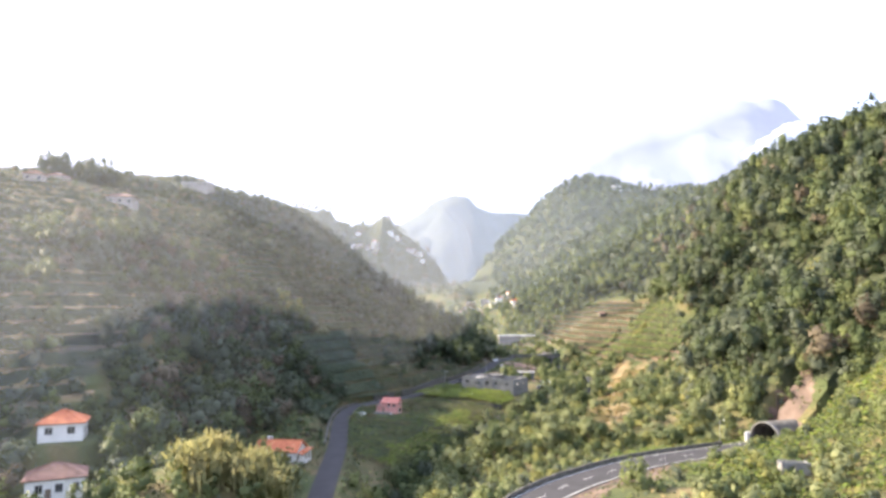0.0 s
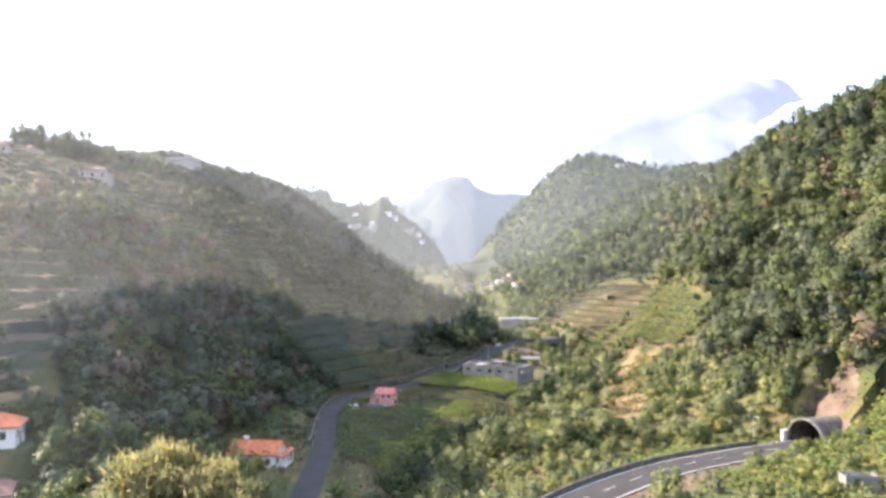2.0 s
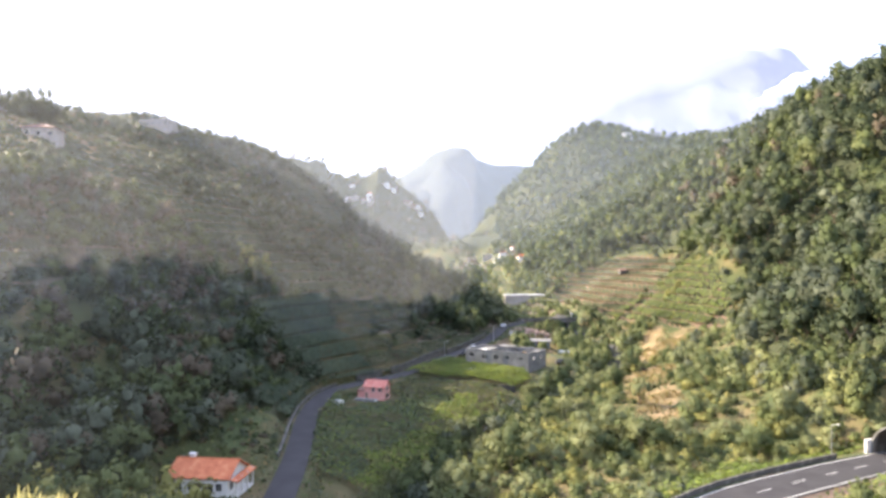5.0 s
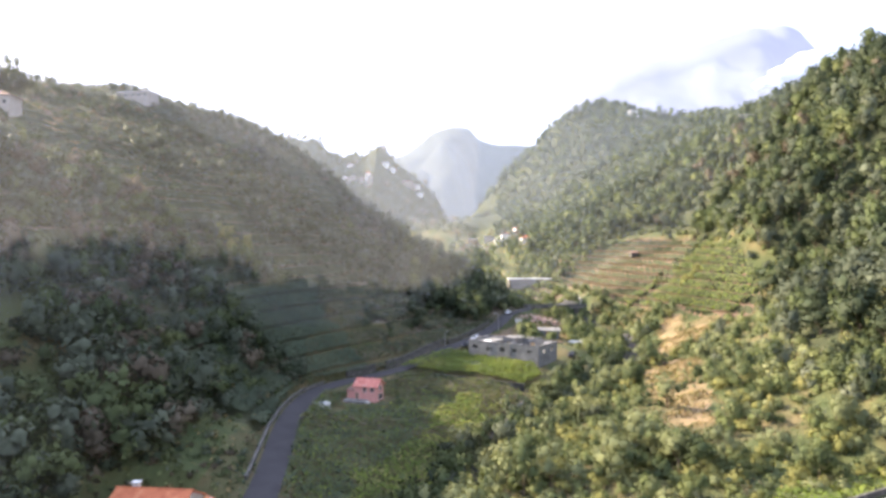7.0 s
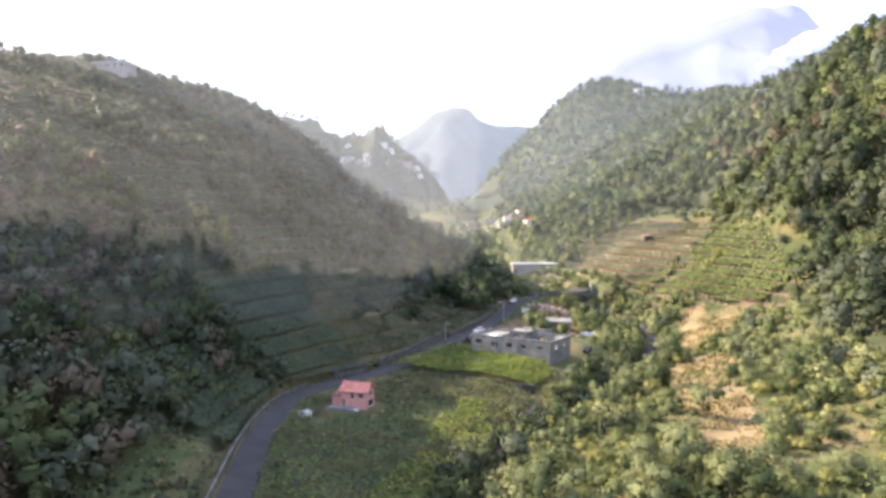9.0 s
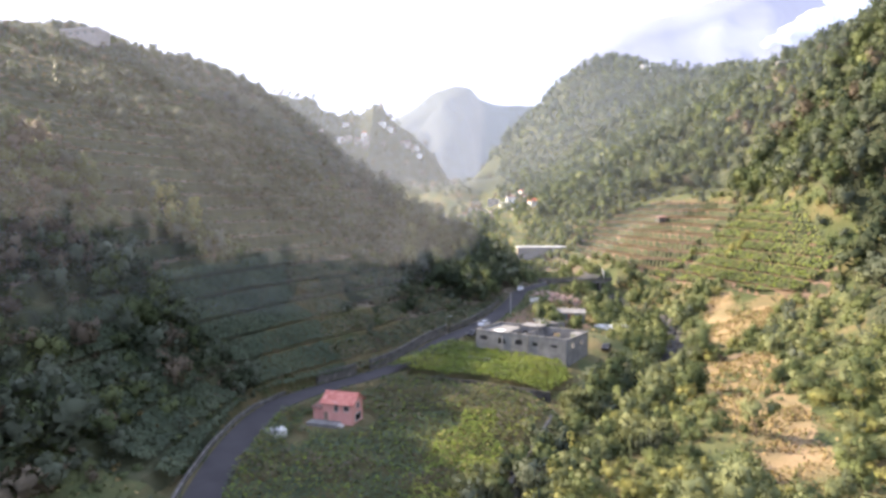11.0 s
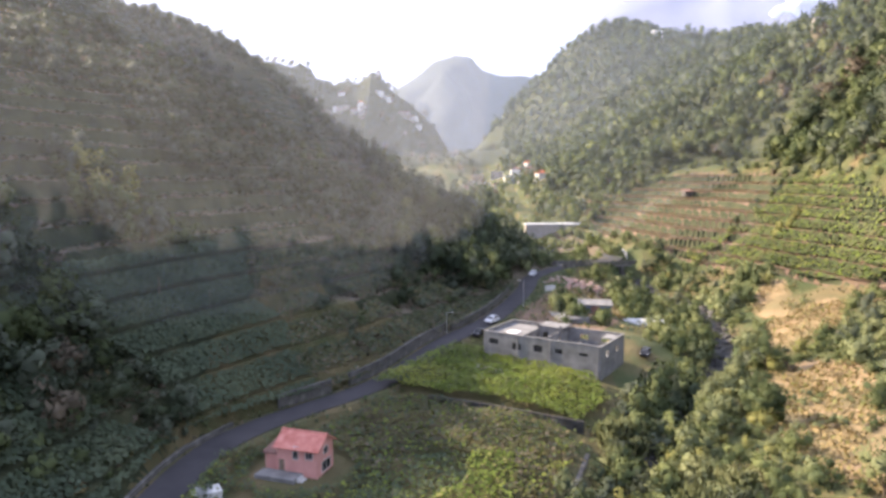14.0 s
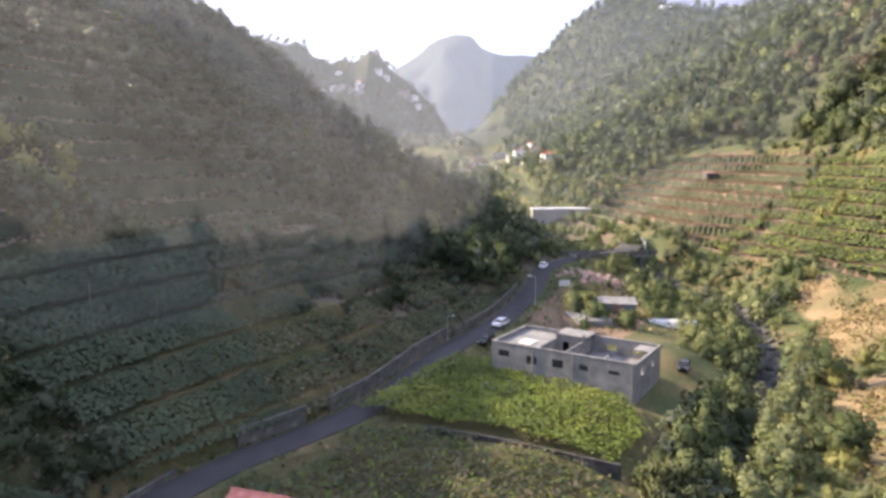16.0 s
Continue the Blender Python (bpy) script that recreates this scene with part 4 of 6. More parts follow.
UPPER_PLOT = [(-12, 259.5), (-2, 275), (3, 281), (8, 279), (14, 271.5), (26, 263), (27, 255), (20, 247.5), (7, 255), (-2, 258)]
LOWER_PLOT = [(-24, 172), (-12, 164), (-5, 180), (0, 195), (8, 215), (19, 241), (17, 246), (6, 253), (-4, 256), (-9, 254), (-22, 240), (-28.5, 231), (-28.5, 205)]
x, y = sow(-12, 28, 247, 282, 0.23, 0.95)
k = inside(x, y, UPPER_PLOT)
vines("vines", x[k], y[k], 1.7, 0.27, [VINE, LEAF_LIGHT], (4, 1), "bright green vines trained over low trellises")
x, y = sow(-29, 20, 164, 257, 0.30, 0.95)
k = inside(x, y, LOWER_PLOT) & (np.hypot(x + 18, y - 230.5) > 6.5) & (lattice(x, y, 6, 62) > 0.16)
x, y = x[k], y[k]
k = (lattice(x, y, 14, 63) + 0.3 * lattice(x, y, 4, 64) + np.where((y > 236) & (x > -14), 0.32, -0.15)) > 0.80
# split along the hill's shadow edge: sunlit and shaded leaf colours
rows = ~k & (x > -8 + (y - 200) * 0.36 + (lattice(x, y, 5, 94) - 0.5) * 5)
vines("vines", x[rows], y[rows], 1.3, 0.29, [VINE, LEAF_YELLOW, VINE_DULL], (5, 1, 1), "yellow-green vines on the flat field, lightened as if in sun")
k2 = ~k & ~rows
vines("vines", x[k2], y[k2], 0.8, 0.27, [VINE_SHADE, LEAF_MID, VINE], (4, 3, 1.5), "low green plants on the flat field, darkened as if in shade")
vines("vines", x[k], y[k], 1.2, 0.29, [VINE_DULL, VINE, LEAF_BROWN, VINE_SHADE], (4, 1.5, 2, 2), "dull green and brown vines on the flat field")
# on the terraces of the shaded slope: a closed roof of leaves over each tread
x, y = sow(-92, 20, 200, 330, 0.29, 0.95)
sh, st, tl_, _ = terrace_share(x, y)
h0, f = ground(x, y, roofs=0.80)
k = (tl_ > 0.5) & (x < lane_x(y) - 3.7) & (h0 < 25 + (lattice(x, y, 25, 72) - 0.5) * 8) & (lattice(x, y, 15, 65) > 0.12) & (x > -64 + (250 - y) * 0.25)
k &= (f < 0.93) & (blob(x, y, -43, 234, 9, 6) > 1)
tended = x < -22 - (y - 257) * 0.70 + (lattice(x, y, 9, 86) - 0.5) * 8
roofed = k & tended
# the slope's shade is partly put into these leaf colours
vines("vines", x[roofed], y[roofed], 0.9, 0.32, [VINE_SHADE, LEAF_DARK], (6, 2), "green vines roofing stepped terraces, darkened as if in shade", 0.08, 0.25, floor=h0[roofed], wave=0.22, lean=roof_lean(x[roofed], y[roofed], 0.8))
wild = k & ~tended & (f < 0.85) & (lattice(x, y, 11, 87) > 0.3) & (RNG.random(len(x)) < 0.8)
vines("vines", x[wild], y[wild], 0.6, 0.32, [VINE_DULL, LEAF_BROWN, VINE_SHADE], (4, 2, 3), "neglected brown and green vines on stepped terraces", 0.12, 0.4, floor=h0[wild], wave=0.4, lean=roof_lean(x[wild], y[wild], 0.8))
k = (tl_ > 0.6) & (x < lane_x(y) - 5.0) & ~roofed & ~wild & (f < 0.8) & (lattice(x, y, 7, 73) > 0.4) & (RNG.random(len(x)) < 0.5)
vines("rough_grass", x[k], y[k], 0.1, 0.40, [LEAF_DARK, LEAF_BROWN], (2, 4), "rough grass on old terraces", 0.10, 0.8)
x, y = sow(-26, 14, 262, 338, 2.5, 0.9)
k = (x > -25 - (y - 258) * 0.65) & (x < lane_x(y) - 6) & (lattice(x, y, 9, 88) > 0.5)
grove("scrub", SHRUBS, [LEAF_GREY, LEAF_MID, LEAF_BROWN, LEAF_DARK], (3, 2, 2, 2), x[k], y[k], (0.7, 1.7), "bushes on neglected terraces above the lane", "scrub")
# on the old terraces higher up: heath and grass grow on the treads, the steps between stay bare
x, y = sow(-150, 10, 240, 480, 0.80, 0.95)
h0, f = ground(x, y, roofs=0.16)
high = ground(x, y)
drift = lattice(x, y, 34, 82) + 0.3 * lattice(x, y, 9, 89)
k = (x < lane_x(y) - 12) & (high > 24) & (y > 250 - (x + 60) * 0.4) & (f < 0.70) & (RNG.random(len(x)) < np.clip(1.5 - drift, 0.25, 0.95))
heath = k & (drift > 0.60)
vines("rough_grass", x[heath], y[heath], 0.15, 0.50, [LEAF_BROWN, VINE_DULL, LEAF_DARK], (4, 4, 2), "brown rough grass on old terraces of the shaded slope", 0.10, 0.7)
heath = k & (drift <= 0.60)
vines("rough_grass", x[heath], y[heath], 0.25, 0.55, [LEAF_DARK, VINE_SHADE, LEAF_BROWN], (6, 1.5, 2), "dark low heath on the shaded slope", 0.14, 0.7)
x, y = sow(66, 140, 300, 472, 0.44, 0.95)
_, _, _, tr_ = terrace_share(x, y)
h0, f = ground(x, y, roofs=0.82)
green = (y < 370 - np.clip(x - 77, 0, 24) * 0.3 + np.clip(x - 101, 0, 60) * 0.8 + (lattice(x, y, 20, 71) - 0.5) * 6) & (lattice(x, y, 12, 66) > 0.08)
k = (tr_ > 0.5) & green & (f < 0.95)
vines("vines", x[k], y[k], 0.9, 0.50, [VINE, LEAF_MID, VINE_DULL], (2.5, 4, 2.5), "green vines on sunny terraces", 0.1, 0.3, floor=h0[k], wave=0.35, lean=roof_lean(x[k], y[k], 0.82))
h0, f = ground(x, y, roofs=0.3)
k = (tr_ > 0.5) & ~green & (f < 0.72) & (lattice(x, y, 9, 67) > 0.16) & (RNG.random(len(x)) < 0.8)
vines("vines", x[k], y[k], 0.35, 0.40, [VINE_DULL, LEAF_BROWN, SOIL_LEAF], (3, 3, 3), "sparse brownish vines on dry terraces", 0.1, 0.35, floor=h0[k], wave=0.3, lean=roof_lean(x[k], y[k], 0.4))
x, y = sow(20, 90, 130, 192, 0.5, 0.95)
k = (blob(x, y, 56, 169, 27, 7.5, 28) < 1) & clear_of(x, y, 5, 6.6, 6)
vines("vines", x[k], y[k], 0.9, 0.42, [LEAF_LIGHT, VINE], (2, 4), "green vines beside the main road")
x, y = sow(48, 104, 92, 168, 0.55, 0.92)
d_m = near_line(x, y, MAIN_LINE)
k = (d_m[2] > 0) & (d_m[0] > 10.5) & (x < wood_edge(y)) & (lattice(x, y, 9, 68) > 0.2)
vines("vines", x[k], y[k], 0.9, 0.46, [VINE, LEAF_YELLOW, LEAF_MID], (3, 1.5, 3), "yellow-green vines on the bank above the road")
# bushes that have grown over the sunny terraces
x, y = sow(76, 150, 300, 470, 3.0, 0.9)
k = (terrace_share(x, y)[3] > 0.4) & ((np.abs(y - 372 + np.clip(x - 77, 0, 24) * 0.3 - np.clip(x - 101, 0, 60) * 0.8) < 4.0 + 7 * (lattice(x, y, 13, 78) - 0.4)) & (x > 92) | (lattice(x, y, 15, 78) + 0.3 * lattice(x, y, 6, 79) > 1.12))
grove("bushes", SHRUBS, [LEAF_MID, LEAF_LIGHT, LEAF_GREY, LEAF_DARK], (3, 3, 2, 1), x[k], y[k], (0.8, 2.0), "bushes overgrowing the sunny terraces", "bushes")
x, y = sow(116, 150, 210, 258, 2.4, 0.9)
k = (blob(x, y, 132, 232, 10, 17) < 1) & (lattice(x, y, 6, 80) > 0.4)
grove("bushes", LOW_SHRUBS, [LEAF_LIGHT, LEAF_YELLOW, LEAF_MID], (3, 1, 2), x[k], y[k], (0.6, 1.7), "low yellow-green bushes in a clearing", "bushes")
x, y = sow(94, 110, 338, 354, 2.2, 0.9)
k = blob(x, y, 101.7, 346, 4.5, 3.2) < 1
grove("bushes", SHRUBS, [LEAF_YELLOW, STRAW], (3, 1), x[k], y[k], (1.2, 2.2), "golden withered bushes at the edge of the terraces", "bushes")
x, y = sow(62, 80, 348, 376, 4.2, 0.9)
k = (near_line(x, y, LANE_LINE)[0] > 5) & (np.hypot(x - 70, y - 366) < 5)
grove("bushes", TREES, [LEAF_MID, LEAF_GREY, LEAF_DARK], (4, 2, 2), x[k], y[k], (1.8, 3.2), "round green trees beside the bridge", "trees")
x, y = sow(36, 64, 443, 449, 2.6, 0.9)
grove("bushes", SHRUBS, [LEAF_MID, LEAF_LIGHT, LEAF_BROWN], (3, 2, 1), x, y, (1.1, 1.9), "bushes before the long white shed", "bushes")
# dry grass
x, y = sow(34, 96, 190, 346, 0.40, 0.9)
k = (dry_zone(x + (lattice(x, y, 4, 69) - 0.5) * 5, y) < 1.04) & (lattice(x, y, 5, 70) > 0.2) & clear_of(x, y)
vines("dry_grass", x[k], y[k], 0.1, 0.34, [STRAW, LEAF_YELLOW], (5, 1), "parched golden grass", 0.16, 1.2)
x, y = sow(34, 96, 190, 346, 2.0, 0.9)
k = (dry_zone(x, y) < 1.15) & (lattice(x, y, 7, 81) > 0.66) & clear_of(x, y)
grove("bushes", LOW_SHRUBS, [LEAF_WILLOW, LEAF_MID, LEAF_BROWN], (3, 2, 1), x[k], y[k], (0.5, 1.3), "low bushes in the parched grass", "bushes")
x, y = sow(-60, 128, 100, 372, 1.05, 0.9)
d_m = near_line(x, y, MAIN_LINE)
k = clear_of(x, y, 3.6, 5.4, 2.0) & (terrace_share(x, y)[0] < 0.3) & ~inside(x, y, LOWER_PLOT) & ~inside(x, y, UPPER_PLOT) & (dry_zone(x, y) > 0.9) & (lattice(x, y, 6, 74) > 0.2) & (x < wood_edge(y) + 6)
vines("rough_grass", x[k], y[k], 0.12, 0.4, [LEAF_MID, LEAF_LIGHT, STRAW, LEAF_GREY], (3, 3, 1.2, 1.5), "rough grass and weeds on the valley floor", 0.14, 1.1)
# tall growth that closes over the stream
x, y = sow(-12, 64, 150, 276, 2.7, 0.95)
d_s, _, sd = near_line(x, y, STREAM_LINE)
k = (d_s < np.where(y > 246, 8.0, 4.5)) & (sd < 0) & (lattice(x, y, 9, 91) > 0.2) & clear_of(x, y, 4, 6, 0)
grove("bushes", SHRUBS, [LEAF_MID, LEAF_DARK, LEAF_GREY], (4, 3, 2), x[k], y[k], (1.5, 2.9), "dark green bushes crowding the stream bank", "bushes", tall=(0.9, 1.4))
k = (d_s < 6.5) & (sd > 0) & (d_s > 1.0)
grove("bushes", SHRUBS, [LEAF_WILLOW, LEAF_LIGHT, LEAF_YELLOW], (5, 3, 1.5), x[k], y[k], (1.3, 2.6), "pale green bushes crowding the stream bank", "bushes", tall=(0.9, 1.5))
# boulders along the stream
x, y = sow(-14, 74, 120, 345, 1.5, 0.7)
d_s, h_s, _ = near_line(x, y, STREAM_LINE)
k = (d_s < 3.4) & (RNG.random(len(x)) < 0.75)
x, y = x[k], y[k]
z = ground(x, y)
rocks = []
for px, py, pz in zip(x, y, z):
    v = BALL_1[0] * RNG.uniform(0.75, 1.25, (len(BALL_1[0]), 1)) * RNG.uniform(0.25, 0.95) * [1.2, 0.9, 0.7]
    rocks.append((v + [px, py, pz + 0.1], BALL_1[1]))
tagged(new("boulders", mesh_np("boulders", *join(rocks), [RIVERBED])), "dark boulders in the stream bed", "rocks", kind="stuff")
x, y = sow(-190, -84, 122, 345, 1.7, 0.9)
k = (lattice(x, y, 7, 75) > 0.3) & (x > -0.9 * y)
vines("rough_grass", x[k], y[k], 0.12, 0.5, [LEAF_GREY, LEAF_BROWN, STRAW], (2, 2, 2), "rough pale grass on high terraces", 0.14, 1.0)
# weeds along the edges of the lane
x, y = sow(-42, 60, 150, 372, 0.55, 0.9)
d_l = near_line(x, y, LANE_LINE)[0]
k = (d_l > 2.7) & (d_l < 5.6) & (near_line(x, y, STREAM_LINE)[0] > 4) & (lattice(x, y, 5, 83) > 0.25)
vines("rough_grass", x[k], y[k], 0.1, 0.3, [LEAF_MID, VINE_SHADE, LEAF_BROWN], (3, 3, 1.5), "weeds and rough grass along the lane", 0.1, 1.0)
# dark growth down in the stream bed
x, y = sow(-14, 72, 130, 345, 2.3, 0.8)
d_s = near_line(x, y, STREAM_LINE)[0]
k = (d_s > 1.4) & (d_s < 3.6) & (lattice(x, y, 8, 84) > 0.3)
grove("bushes", LOW_SHRUBS, [LEAF_DARK, LEAF_GREY, LEAF_MID], (3, 2, 1), x[k], y[k], (0.6, 1.5), "dark bushes down in the stream bed", "bushes")


# ---------------------------------------------------------------- buildings
def slope(bm, a, b, c, d, pitch=0.3, proud=0.05, thick=0.16):
    """One slope of a tiled roof: eave a to b, ridge d to c, with a wave for every row of tiles."""
    a, b, c, d = (Vector(p) for p in (a, b, c, d))
    n = max(2, int((b - a).length / pitch) * 2)
    up = (b - a).cross(d - a).normalized()
    if up.z < 0:
        up = -up
    top = []
    for i in range(n + 1):
        t = i / n
        lift = up * (proud if i % 2 else 0.0)
        top.append((bm.verts.new(a.lerp(b, t) + lift), bm.verts.new(d.lerp(c, t) + lift)))
    low = [bm.verts.new(p - up * thick) for p in (a, b, c, d)]
    for (p, q), (r, s) in zip(top, top[1:]):
        bm.faces.new((p, r, s, q))
    bm.faces.new((low[3], low[2], low[1], low[0]))
    bm.faces.new([low[0], low[1]] + [p for p, _ in reversed(top)])
    bm.faces.new([low[2], low[3]] + [q for _, q in top])
    bm.faces.new((low[1], low[2], top[-1][1], top[-1][0]))
    bm.faces.new((low[3], low[0], top[0][0], top[0][1]))
    return bm


def window_part(parent, m, w, h, frame_mat=None, pane=None, name="window"):
    """A window on a wall: m has x along the wall, y out of it, z up, at the middle of the sill."""
    pane_ob = part(name, box_bm((-w / 2, -0.05, 0), (w / 2, 0.02, h)), pane or DARK_GLASS, parent, at=m)
    bm = bmesh.new()
    e = 0.09
    for lo, hi in (((-w / 2 - e, 0, -e), (w / 2 + e, 0.06, 0)), ((-w / 2 - e, 0, h), (w / 2 + e, 0.06, h + e)), ((-w / 2 - e, 0, 0), (-w / 2, 0.06, h)), ((w / 2, 0, 0), (w / 2 + e, 0.06, h)), ((-0.03, 0.02, 0), (0.03, 0.05, h))):
        box(bm, lo, hi)
    part("window_frame", bm, frame_mat or PALE_CONCRETE, pane_ob)
    return pane_ob


def on_wall(side, along_, z, L, W):
    """The pose of an opening on one side of a house L by W: front, back, left or right."""
    if side == "front":
        return pose(along_, -W / 2, z, 0, 0, 180)
    if side == "back":
        return pose(along_, W / 2, z, 0, 0, 0)
    if side == "right":
        return pose(L / 2, along_, z, 0, 0, -90)
    return pose(-L / 2, along_, z, 0, 0, 90)


def house(m, L, W, H, rise, wall, roof, label, hip=False, openings=(), door=None, chimney=None, eave=0.5, foot=2.0, name="house", group=""):
    e = group_empty(name, m, label, "house", group)
    bm = bmesh.new()
    box(bm, (-L / 2, -W / 2, -foot), (L / 2, W / 2, H))
    if not hip:
        for x0 in (-L / 2, L / 2 - 0.25):
            v = [bm.verts.new((x, y, z)) for x in (x0, x0 + 0.25) for y, z in ((-W / 2, H), (W / 2, H), (0, H + rise - 0.1))]
            bm.faces.new(v[:3][::-1])
            bm.faces.new(v[3:])
            for i in range(3):
                j = (i + 1) % 3
                bm.faces.new((v[i], v[j], v[3 + j], v[3 + i]))
    bmesh.ops.recalc_face_normals(bm, faces=bm.faces[:])
    part("wall", bm, wall, e)
    bm = bmesh.new()
    drop = rise * eave / (W / 2)
    x1, y1, z0, z1 = L / 2 + eave, W / 2 + eave, H - drop + 0.12, H + rise + 0.12
    r = max(0.0, L / 2 - W / 2) if hip else x1
    slope(bm, (-x1, -y1, z0), (x1, -y1, z0), (r, 0, z1), (-r, 0, z1))
    slope(bm, (x1, y1, z0), (-x1, y1, z0), (-r, 0, z1), (r, 0, z1))
    if hip:
        slope(bm, (x1, -y1, z0), (x1, y1, z0), (r, 0, z1), (r, 0, z1 + 0.001))
        slope(bm, (-x1, y1, z0), (-x1, -y1, z0), (-r, 0, z1), (-r, 0, z1 + 0.001))
    rod(bm, (-r - 0.05, 0, z1), (r + 0.05, 0, z1), 0.14, 0.14, 8)
    rf = part("roof", bm, roof, e)
    if chimney:
        cx, cy, ch = chimney
        bm = box_bm((cx - 0.45, cy - 0.35, H + 0.1), (cx + 0.45, cy + 0.35, H + rise + ch), 0.04)
        box(bm, (cx - 0.58, cy - 0.48, H + rise + ch), (cx + 0.58, cy + 0.48, H + rise + ch + 0.14))
        part("chimney", bm, WHITE_WALL, rf, "white rendered chimney")
    for side, a, z, w, h in openings:
        window_part(e, on_wall(side, a, z, L, W), w, h)
    if door:
        side, a, w, h, mat = door
        d = part("door", box_bm((-w / 2, -0.06, 0), (w / 2, 0.04, h), 0.015), mat, e, "plain door", at=on_wall(side, a, 0.0, L, W))
        part("door_handle", box_bm((w / 2 - 0.16, 0.04, h * 0.47), (w / 2 - 0.06, 0.09, h * 0.5)), GALVANISED, d)
    return e


# the small pink house in the vine field
pink = house(pose(-17.6, 231.0, -0.2, 0, 0, -18) @ Matrix.Scale(0.82, 4), 6.8, 5.2, 4.1, 1.6, PINK_WALL, PINK_TILE, "small two-storey pink house with an orange tiled roof",
             openings=(("front", -0.2, 2.35, 0.8, 1.9), ("front", 2.1, 2.6, 1.1, 1.0), ("right", 0.2, 2.7, 1.2, 1.0), ("right", 0.3, 0.1, 2.6, 1.5)), door=("front", -2.6, 0.9, 2.0, WOOD), foot=2.5)
part("annex", box_bm((-6.2, -1.5, -2.0), (-3.4, 2.4, 2.4), 0.05), PINK_WALL, pink, "low dull pink annexe")
bm = bmesh.new()
slope(bm, (-6.5, -1.9, 2.45), (-3.42, -1.9, 2.45), (-3.42, 2.6, 3.1), (-6.5, 2.6, 3.1))
part("annex_roof", bm, ROOF_DARK, pink)
part("terrace", box_bm((-5.8, -5.2, -2.2), (1.0, -2.62, 0.3), 0.05), CONCRETE, pink, "pale concrete terrace before the door")
for i in range(4):
    part("stair_step", box_bm((1.0 + i * 0.3, -4.4, -2.2), (1.3 + i * 0.3, -3.0, 0.15 - i * 0.18)), PALE_CONCRETE, pink)
tank = group_empty("water_tank", pose(-27.2, 222.5, gz(-27.2, 222.5), 0, 0, 30), "low pale concrete water tank beside the lane", "water tank")
bm = box_bm((-1.6, -1.0, -0.6), (1.6, 1.0, 0.7), 0.04)
part("basin", bm, PALE_CONCRETE, tank)
part("cover", box_bm((-1.7, -1.1, 0.7), (0.4, 1.1, 0.78)), GALVANISED, tank, "sheet metal cover")

# the white house by the lane
wh = house(pose(-38.6, 162, -0.9, 0, 0, -6), 9.8, 7.2, 3.0, 1.8, WHITE_WALL, ROOF_TILE, "white single-storey house with a red tiled gable roof", hip=False,
           openings=(("front", -3.3, 0.9, 1.0, 1.1), ("front", -1.2, 0.9, 1.0, 1.1), ("front", 1.6, 0.5, 1.7, 1.4), ("front", 3.4, 0.9, 0.9, 1.1), ("right", -2.2, 0.8, 1.0, 1.2), ("right", 1.8, 0.8, 1.0, 1.2)),
           door=("front", 0.0, 0.9, 2.05, WOOD), chimney=(-2.9, 0.6, 0.6), foot=3.0)
for y in (-3.6, -1.2, 1.2, 3.6):
    part("porch_post", box_bm((6.1, y * 0.92 - 0.12, -2.5), (6.34, y * 0.92 + 0.12, 2.7), 0.02), WHITE_WALL, wh)
part("porch_floor", box_bm((4.92, -3.5, -2.6), (6.5, 3.5, -0.02), 0.03), PALE_CONCRETE, wh)
bm = bmesh.new()
slope(bm, (6.7, -3.8, 2.5), (6.7, 3.8, 2.5), (5.45, 3.8, 2.8), (5.45, -3.8, 2.8))
part("porch_roof", bm, ROOF_TILE, wh)

house(pose(-70.3, 126, 11.4, 0, 0, 20), 7.2, 6.2, 3.3, 1.7, WHITE_WALL, ROOF_TILE, "white house with a bright red tiled hip roof among bushes", hip=True,
      openings=(("front", -1.9, 1.2, 1.2, 1.2), ("front", 1.7, 1.2, 1.2, 1.2), ("right", -1.9, 1.2, 0.9, 1.2), ("right", 1.9, 1.2, 0.9, 1.2)), door=("right", 0.0, 0.9, 2.0, WOOD), foot=2.5)
house(pose(-63.0, 111.5, 4.9, 0, 0, 26), 8.2, 6.6, 3.7, 1.6, WHITE_WALL, ROOF_DARK, "white house with a weathered brown tiled roof", hip=True,
      openings=(("front", -2.2, 1.4, 1.0, 1.3), ("front", 0.6, 1.4, 1.0, 1.3), ("front", 3.0, 1.4, 0.8, 1.3), ("right", 0, 1.4, 1.0, 1.2)), door=("front", -0.9, 0.9, 2.0, WOOD), foot=4)


